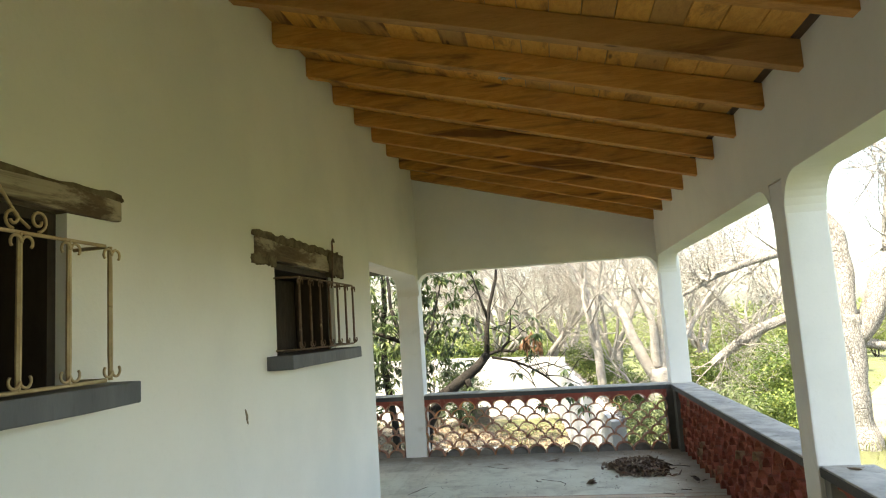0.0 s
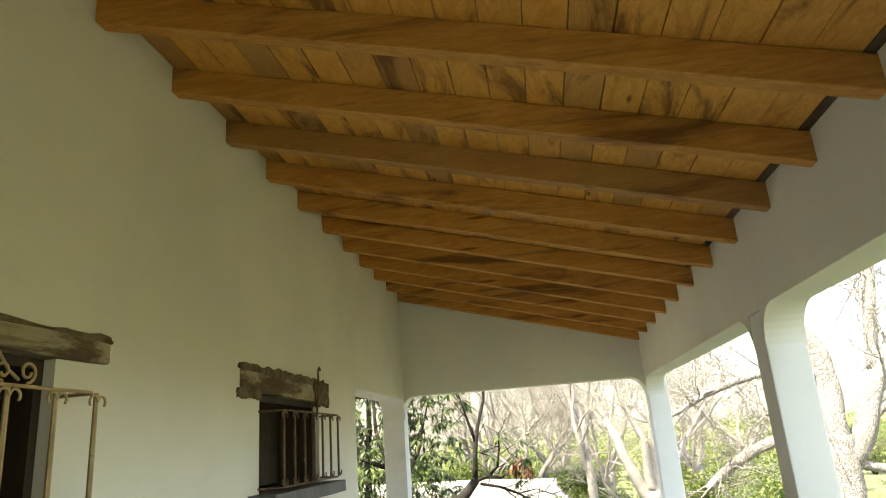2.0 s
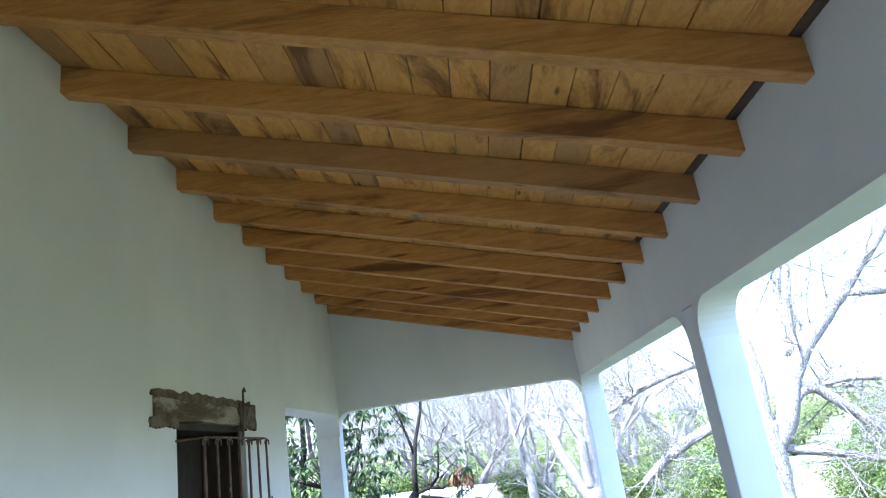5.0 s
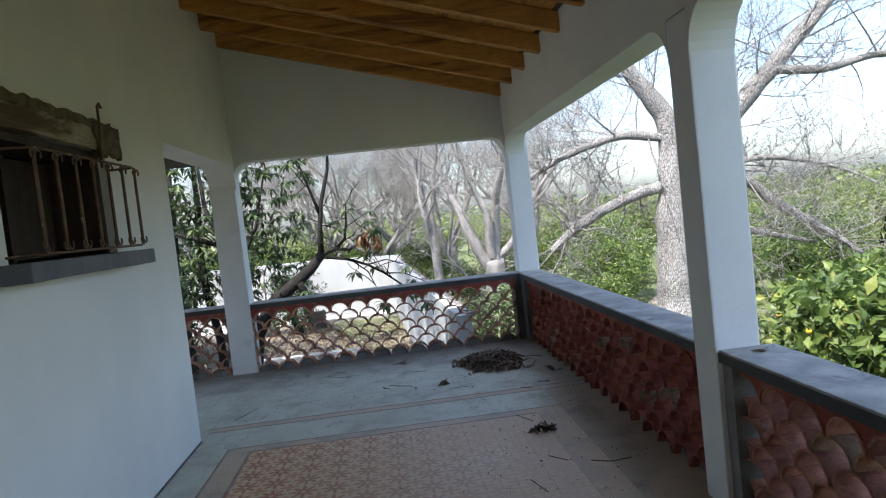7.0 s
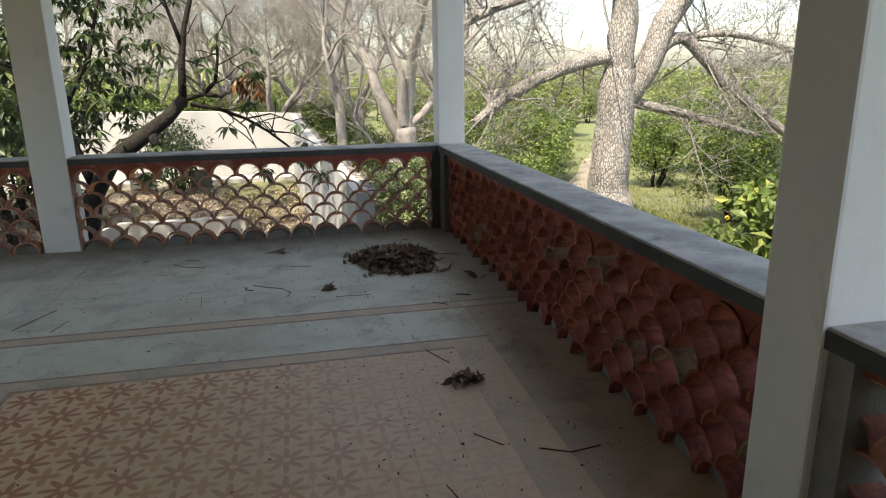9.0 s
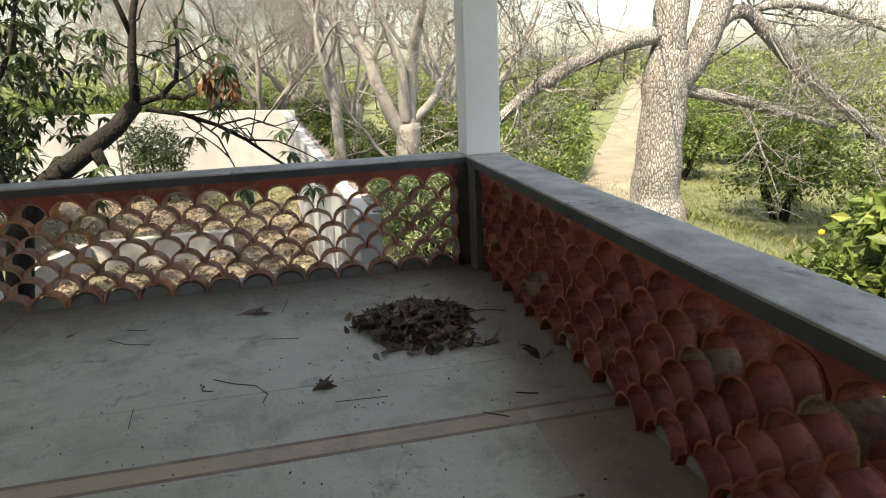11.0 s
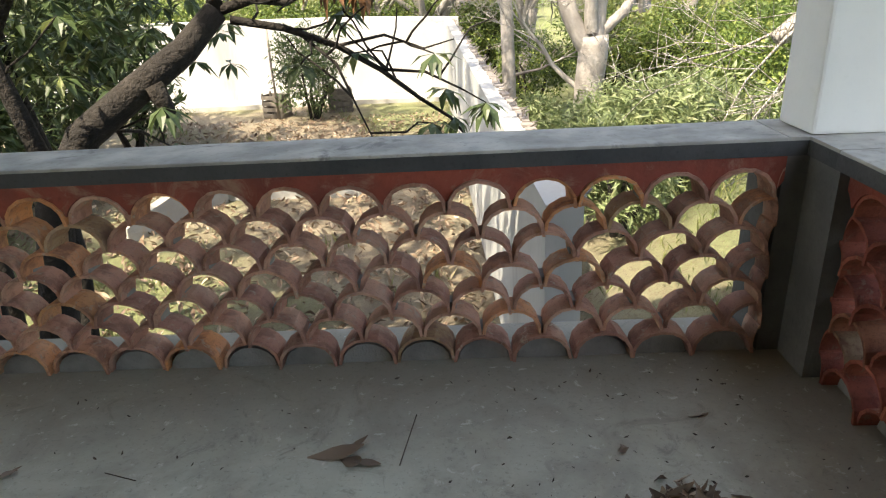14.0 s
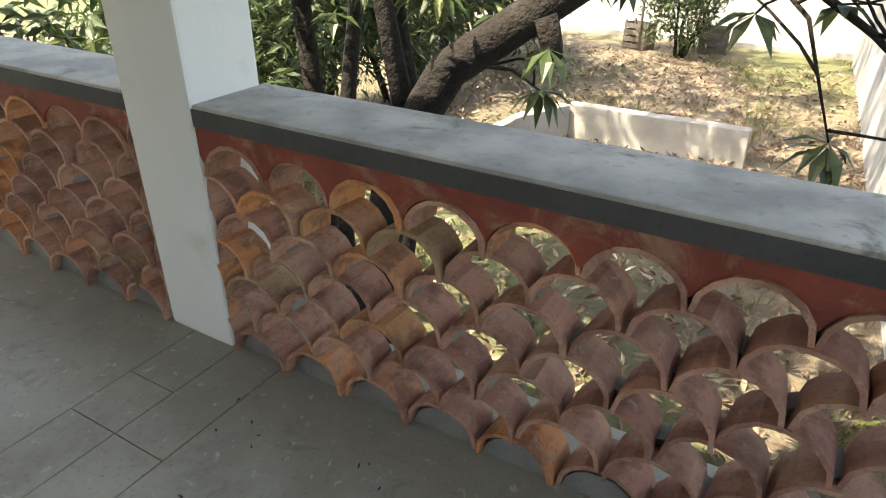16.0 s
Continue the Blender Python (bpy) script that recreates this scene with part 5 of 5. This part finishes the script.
NEAR_BUSHES = [bush_mesh(70 + i, 1.3, 1.25, 105, 62, 0.095, M["citrus"]) for i in range(3)]
FAR_BUSHES = [bush_mesh(80 + i, 1.5, 1.3, 90, 22, 0.19, M["orchard"], 0.55) for i in range(3)]
rg = random.Random(17)
citrus = "dense green citrus tree in the orchard"
for i, (x, y, s) in enumerate(((4.3, 9.8, 1.05), (5.8, 13.4, 1.1), (8.6, 6.9, 1.15), (10.9, 10.2, 1.15), (7.8, 3.3, 1.0), (10.6, 4.6, 1.1), (3.4, 7.3, 0.75), (12.6, 14.0, 1.15), (7.6, 17.5, 1.15), (7.0, 0.6, 1.15), (8.6, -1.2, 1.15), (5.9, -2.4, 1.15), (7.6, -4.8, 1.2), (11.5, 0.5, 1.2), (5.4, -6.0, 0.95), (13.5, 7.0, 1.2), (4.9, 11.4, 1.15), (6.6, 14.9, 1.1), (9.6, 12.3, 0.95), (11.6, 15.6, 1.0), (8.4, 19.6, 1.1), (14.3, 19.6, 1.1))):
    bush_at(NEAR_BUSHES[i % 3], x, y, s * rg.uniform(0.95, 1.05), rg.uniform(0, 360), citrus)
for i, (x, y, s) in enumerate(((-9.4, 20.4, 1.3), (-7.0, 20.2, 1.35), (-4.9, 20.6, 1.25), (-2.9, 20.1, 1.15), (-0.6, 20.5, 1.1), (-12, 20.8, 1.4), (2.6, 16.0, 1.0), (4.4, 15.2, 1.05), (0.6, 14.6, 0.9))):
    bush_at(NEAR_BUSHES[i % 3], x, y, s, 47 * i, citrus)
count = 0
for j in range(17):
    for i in range(20):
        x, y = -22 + 4.3 * i + rg.uniform(-0.7, 0.7) + 0.5 * j, 17 + 4.4 * j + rg.uniform(-0.7, 0.7)
        road_x = 3.8 + (y - 6) * 0.562
        if abs(x - road_x) < 2.15 or (x < 1 and y < 19) or x > 6 + y * 1.3:
            continue
        bush_at(FAR_BUSHES[(i + j) % 3], x, y, rg.uniform(0.9, 1.2), rg.uniform(0, 360), "green orchard tree standing in a row")
        count += 1
for j in range(5):
    for i in range(10):
        x, y = 14 + 4.3 * i + rg.uniform(-0.7, 0.7), -14 + 4.6 * j + 0.6 * i + rg.uniform(-0.7, 0.7)
        bush_at(FAR_BUSHES[(i + j) % 3], x, y, rg.uniform(0.9, 1.2), rg.uniform(0, 360), "green orchard tree standing in a row")
# woods closing the distance
woods = Mesh()
for k in range(900):
    a, d = rg.uniform(-0.75, 1.75), rg.uniform(95, 170)
    x, y = d * math.sin(a), d * math.cos(a)
    zg = GROUND + max(0, d - 60) * 0.0008
    c = Vector((x, y, zg + rg.uniform(0.5, 3.2)))
    leaf_ball(woods, c, rg.uniform(1.2, 2.4), 26, 1.0, rg, 0.7)
tagged(part("woods", woods, M["orchard"], None), "distant hazy green woods along the horizon", "woods", kind="stuff")

# pale long-leaved shrubs by the yard wall
SHRUBS = [bush_mesh(90 + i, 0.85, 0.75, 70, 46, 0.15, M["oleander"], 0.22, 0.05) for i in range(2)]
for i, (x, y, s) in enumerate(((0.45, 4.4, 0.8), (1.2, 5.3, 1.0), (0.5, 6.5, 0.9), (1.9, 6.4, 1.05), (0.6, 8.0, 0.9), (1.5, 8.4, 1.1), (2.7, 8.6, 1.0), (0.2, 10.4, 0.9))):
    bush_at(SHRUBS[i % 2], x, y, s, 70 * i, "pale green long-leaved shrub beside the yard wall", "shrub", "shrubs by the yard wall", ground_at(x, y) - 0.05)
# leafy shrub below the side parapet, with yellow fruit
low_bush = bush_mesh(97, 0.95, 0.95, 110, 60, 0.11, M["citrus"], 0.55)
for i, (x, y, s) in enumerate(((2.9, -3.2, 1.45), (3.6, -1.1, 1.35), (3.0, -5.6, 1.5), (3.2, -8.2, 1.5), (4.9, 0.2, 1.3))):
    b = bush_at(low_bush, x, y, s, 50 * i, "leafy green citrus bush with yellow fruit below the porch", "bush", "bushes below the porch")
    for k in range(9):
        a = rg.uniform(0, 6.3)
        m = Mesh()
        r0 = 0.024
        pr = [(0, 0, -r0), (0, 0, -0.7 * r0), (0, 0, 0), (0, 0, 0.7 * r0), (0, 0, r0)]
        m.tube(pr, [0.004, 0.72 * r0, r0, 0.72 * r0, 0.004], 10)
        o = part("fruit", m, M["orange"], b, "ripe yellow fruit", smooth=True)
        o.location = (0.92 * math.cos(a), 0.92 * math.sin(a), rg.uniform(0.7, 1.6))


# ---- the dark mango tree at the end of the porch ----
def whorl(m, c, axis, count, size, rg, droop=0.5):
    axis = Vector(axis).normalized()
    for k in range(count):
        a = 2 * math.pi * k / count + rg.uniform(-0.3, 0.3)
        side = axis.orthogonal().normalized()
        out = (math.cos(a) * side + math.sin(a) * axis.cross(side)).normalized()
        way = (out + axis * rg.uniform(-0.2, 0.5) + Vector((0, 0, -droop * rg.uniform(0.4, 1.5)))).normalized()
        m.leaf(Vector(c), way, (Vector((0, 0, 1)) + 0.4 * out).normalized(), size * rg.uniform(0.7, 1.15), size * 0.27, 0.25)


mango = holder("mango_tree", "dark leaning mango tree with drooping leathery leaves", "tree", at=pose(0, 0, 0))
rg = random.Random(31)
m = Mesh()
spine = [(-3.9, 1.25, GROUND - 0.1), (-3.82, 1.3, -0.6), (-3.68, 1.4, 0.25), (-3.45, 1.5, 0.66), (-3.12, 1.6, 0.90), (-2.85, 1.75, 1.1), (-2.68, 1.9, 1.3)]
m.tube(spine, [0.14, 0.12, 0.105, 0.098, 0.09, 0.08, 0.07], 12)
m.tube([(-3.02, 1.6, 0.93), (-2.98, 1.62, 0.80), (-2.96, 1.63, 0.74)], [0.065, 0.05, 0.035], 9)
part("trunk", m, M["bark_dark"], mango, smooth=True)
branches = [
    ([(-2.68, 1.9, 1.3), (-2.66, 1.95, 1.7), (-2.6, 2.0, 2.1), (-2.45, 2.05, 2.6), (-2.4, 2.1, 3.1)], 0.05),
    ([(-2.63, 1.97, 1.9), (-2.75, 2.0, 2.3), (-2.9, 2.1, 2.8)], 0.03),
    ([(-2.68, 1.9, 1.3), (-2.45, 1.95, 1.36), (-2.3, 1.95, 1.5), (-2.25, 1.93, 1.75), (-2.22, 1.92, 2.05)], 0.035),
    ([(-2.45, 1.95, 1.36), (-2.25, 1.92, 1.33), (-2.05, 1.9, 1.42), (-1.85, 1.92, 1.52)], 0.03),
    ([(-2.6, 1.9, 1.25), (-2.3, 2.0, 1.18), (-2.0, 2.1, 1.05), (-1.75, 2.2, 0.88), (-1.5, 2.3, 0.66), (-1.3, 2.4, 0.5), (-1.15, 2.45, 0.3)], 0.026),
    ([(-2.2, 2.05, 1.12), (-2.0, 2.0, 0.95), (-1.9, 1.98, 0.7), (-1.8, 1.98, 0.45)], 0.013),
    ([(-1.75, 2.2, 0.88), (-1.45, 2.2, 0.85), (-1.2, 2.2, 0.72), (-1.05, 2.25, 0.62)], 0.012),
    ([(-2.0, 2.1, 1.05), (-1.7, 2.15, 1.1), (-1.45, 2.2, 1.0), (-1.25, 2.2, 1.05)], 0.012),
    ([(-3.4, 1.5, 0.7), (-3.3, 1.9, 0.6), (-3.3, 2.3, 0.4)], 0.016),
    ([(-3.62, 1.4, 0.35), (-3.95, 1.6, 1.2), (-4.3, 1.8, 2.2), (-4.4, 2.0, 3.2)], 0.06),
    ([(-3.9, 1.6, 1.2), (-3.6, 1.8, 1.8), (-3.4, 1.9, 2.6)], 0.035),
    ([(-4.1, 1.7, 1.6), (-4.9, 1.8, 1.9), (-5.6, 2.0, 2.3)], 0.04),
]
tips = []
for pts, r0 in branches:
    m = Mesh()
    m.tube(pts, [r0 * (1 - 0.65 * i / (len(pts) - 1)) for i in range(len(pts))], 7)
    for _ in range(6 if r0 > 0.02 else 3):
        i = rg.randrange(1, len(pts))
        base = Vector(pts[i - 1]).lerp(Vector(pts[i]), rg.random())
        end = base + Vector((rg.uniform(-0.45, 0.45), rg.uniform(-0.3, 0.35), rg.uniform(-0.15, 0.45)))
        path = limb_path(base, end, 0.2, 4, rg)
        m.tube(path, [0.009, 0.008, 0.007, 0.006, 0.005], 5)
        tips.append(end)
    tips.append(Vector(pts[-1]))
    part("limb", m, M["bark_dark"], mango, smooth=True)
m = Mesh()
for t in tips:
    if t.x > -2.9 and t.z > 1.0 and rg.random() < 0.55:
        continue
    whorl(m, t, (0, 0, 1), rg.randrange(6, 11), 0.21, rg)
for c in ((-1.27, 2.42, 0.5), (-1.1, 2.45, 0.3), (-1.8, 1.98, 0.43), (-1.05, 2.25, 0.6), (-3.3, 2.35, 0.4), (-1.32, 2.3, 0.72)):
    whorl(m, c, (0.2, 0, 0.6), 9, 0.22, rg, 0.9)
for _ in range(560):
    c = Vector((rg.gauss(-4.3, 0.85), rg.gauss(2.6, 0.6), rg.uniform(0.75, 3.6)))
    if c.y < 0.7 or (c.x > -3.15 and c.z < 1.5) or c.x > -2.75:
        continue
    whorl(m, c, (rg.uniform(-0.5, 0.5), rg.uniform(-0.5, 0.5), 1), rg.randrange(6, 11), 0.2, rg)
# unseen high canopy, added to throw dappled shade over the yard
for _ in range(2100):
    c = Vector((rg.uniform(-9.0, -2.0), rg.uniform(1.4, 11.0), rg.uniform(4.3, 7.2)))
    if noise.noise(c * 0.8) < 0.02:
        continue
    whorl(m, c, (rg.uniform(-0.5, 0.5), rg.uniform(-0.5, 0.5), 1), rg.randrange(6, 10), 0.30, rg)
# unseen farther canopy, added to shade the back wall of the yard
for _ in range(900):
    c = Vector((rg.uniform(-13.0, -1.5), rg.uniform(10.5, 13.2), rg.uniform(5.9, 8.2)))
    if noise.noise(c * 0.9) < 0.08:
        continue
    whorl(m, c, (rg.uniform(-0.5, 0.5), rg.uniform(-0.5, 0.5), 1), rg.randrange(5, 9), 0.28, rg)
part("crown", m, M["mango"], mango, "leathery dark green drooping leaves, with an unseen upper canopy added for shade")
m = Mesh()
for _ in range(10):
    whorl(m, Vector((-1.98, 1.9, 1.5)) + Vector((rg.uniform(-0.16, 0.22), rg.uniform(-0.1, 0.1), rg.uniform(-0.12, 0.16))), (0, 0, -1), 5, 0.2, rg, 1.6)
part("dead_leaves", m, M["mango_brown"], mango, "hanging brown dead leaves")
# further green mass behind it in the yard
YARD = bush_mesh(101, 1.3, 1.3, 110, 30, 0.19, M["mango"], 0.26)
# the two largest, at the left, are added to shade the back wall
for i, (x, y, s) in enumerate(((-8.8, 8.6, 0.95), (-8.5, 5.0, 1.1), (-9.2, 7.2, 1.2), (-9.5, 6.5, 1.4), (-5.2, 15.4, 0.9), (-6.6, 1.7, 1.1), (-8.8, 12.5, 1.2), (-9.0, 10.3, 2.0), (-11.0, 12.6, 2.2), (-8.2, 3.2, 1.0))):
    bush_at(YARD, x, y, s, 60 * i, "dark green mango sapling in the yard", "tree", "saplings in the yard")
# slim stems seen past the pillar
for i, (x, y) in enumerate(((-4.78, 1.96), (-4.75, 2.8), (-5.5, 3.1))):
    m = Mesh()
    m.tube(limb_path((x, y, GROUND - 0.1), (x + 0.25 * (i - 1), y + 0.3, 3.0), 0.06, 7, rg), [0.09, 0.085, 0.08, 0.07, 0.065, 0.06, 0.05, 0.04], 9)
    single("sapling_trunk", m, M["bark_dark"], "slim dark trunk beside the mango tree", "trunk", group="slim trunks", smooth=True)

# grass tufts and litter in the yard
gr, rg = Mesh(), random.Random(77)
for _ in range(900):
    x, y = rg.uniform(-10, -1.3), rg.uniform(1.2, 17.0)
    if tx0 - 0.1 < x < tx1 + 0.1 and ty0 - 0.1 < y < ty1 + 0.1:
        continue
    if noise.noise(Vector((x * 0.5, y * 0.5, 3))) < 0.12:
        continue
    for _k in range(8):
        b = Vector((x + rg.gauss(0, 0.07), y + rg.gauss(0, 0.07), GROUND - 0.02))
        gr.leaf(b, Vector((rg.uniform(-0.5, 0.5), rg.uniform(-0.5, 0.5), 1)).normalized(), Vector((rg.uniform(-1, 1), rg.uniform(-1, 1), 0.2)).normalized(), rg.uniform(0.1, 0.28), 0.014, 0.3)
for _ in range(5200):
    x, y = 0.6 + 13.4 * rg.random() ** 1.3, rg.uniform(-5, 13)
    for _k in range(4):
        b = Vector((x + rg.gauss(0, 0.08), y + rg.gauss(0, 0.08), ground_at(x, y) - 0.02))
        gr.leaf(b, Vector((rg.uniform(-0.6, 0.6), rg.uniform(-0.6, 0.6), 1)).normalized(), Vector((rg.uniform(-1, 1), rg.uniform(-1, 1), 0.2)).normalized(), rg.uniform(0.08, 0.22), 0.016, 0.3)
tagged(part("grass", gr, M["grass"], None), "thin tufts of green and straw-coloured grass", "grass", kind="stuff")
lt = Mesh()
for _ in range(8000):
    x, y = rg.uniform(-9, -1.0), 0.4 + 15 * rg.random() ** 1.5
    n0 = len(lt.v)
    curled(lt, (0, 0, 0.05), rg.uniform(0, 6.3), rg.uniform(0.08, 0.16), rg)
    lt.v[n0:] = [(px + x, py + y, pz + GROUND + 0.0) for px, py, pz in lt.v[n0:]]
tagged(part("yard_leaves", lt, M["dry_leaf"], None), "dry brown leaves littering the yard", "leaves", kind="stuff")

# tufts of grass along the track and below the pecan
gt, rg = Mesh(), random.Random(78)
for _ in range(1500):
    y = 3.0 + 24 * rg.random() ** 1.4
    x = 3.8 + (y - 6) * 0.562 + rg.choice((-1, 1)) * rg.uniform(0.75, 4.0)
    if noise.noise(Vector((x * 0.6, y * 0.6, 8))) < -0.05:
        continue
    for k in range(7):
        a, h = rg.uniform(0, 6.3), rg.uniform(0.07, 0.2)
        way = Vector((0.6 * math.cos(a), 0.6 * math.sin(a), 1)).normalized()
        gt.leaf(Vector((x + rg.uniform(-0.1, 0.1), y + rg.uniform(-0.1, 0.1), ground_at(x, y) - 0.01)), way, Vector((math.sin(a), -math.cos(a), 0.2)).normalized(), h, 0.02, 0.4)
tagged(part("track_grass", gt, M["grass"], None), "tufts of yellowish green grass along the sandy track", "grass", kind="stuff")
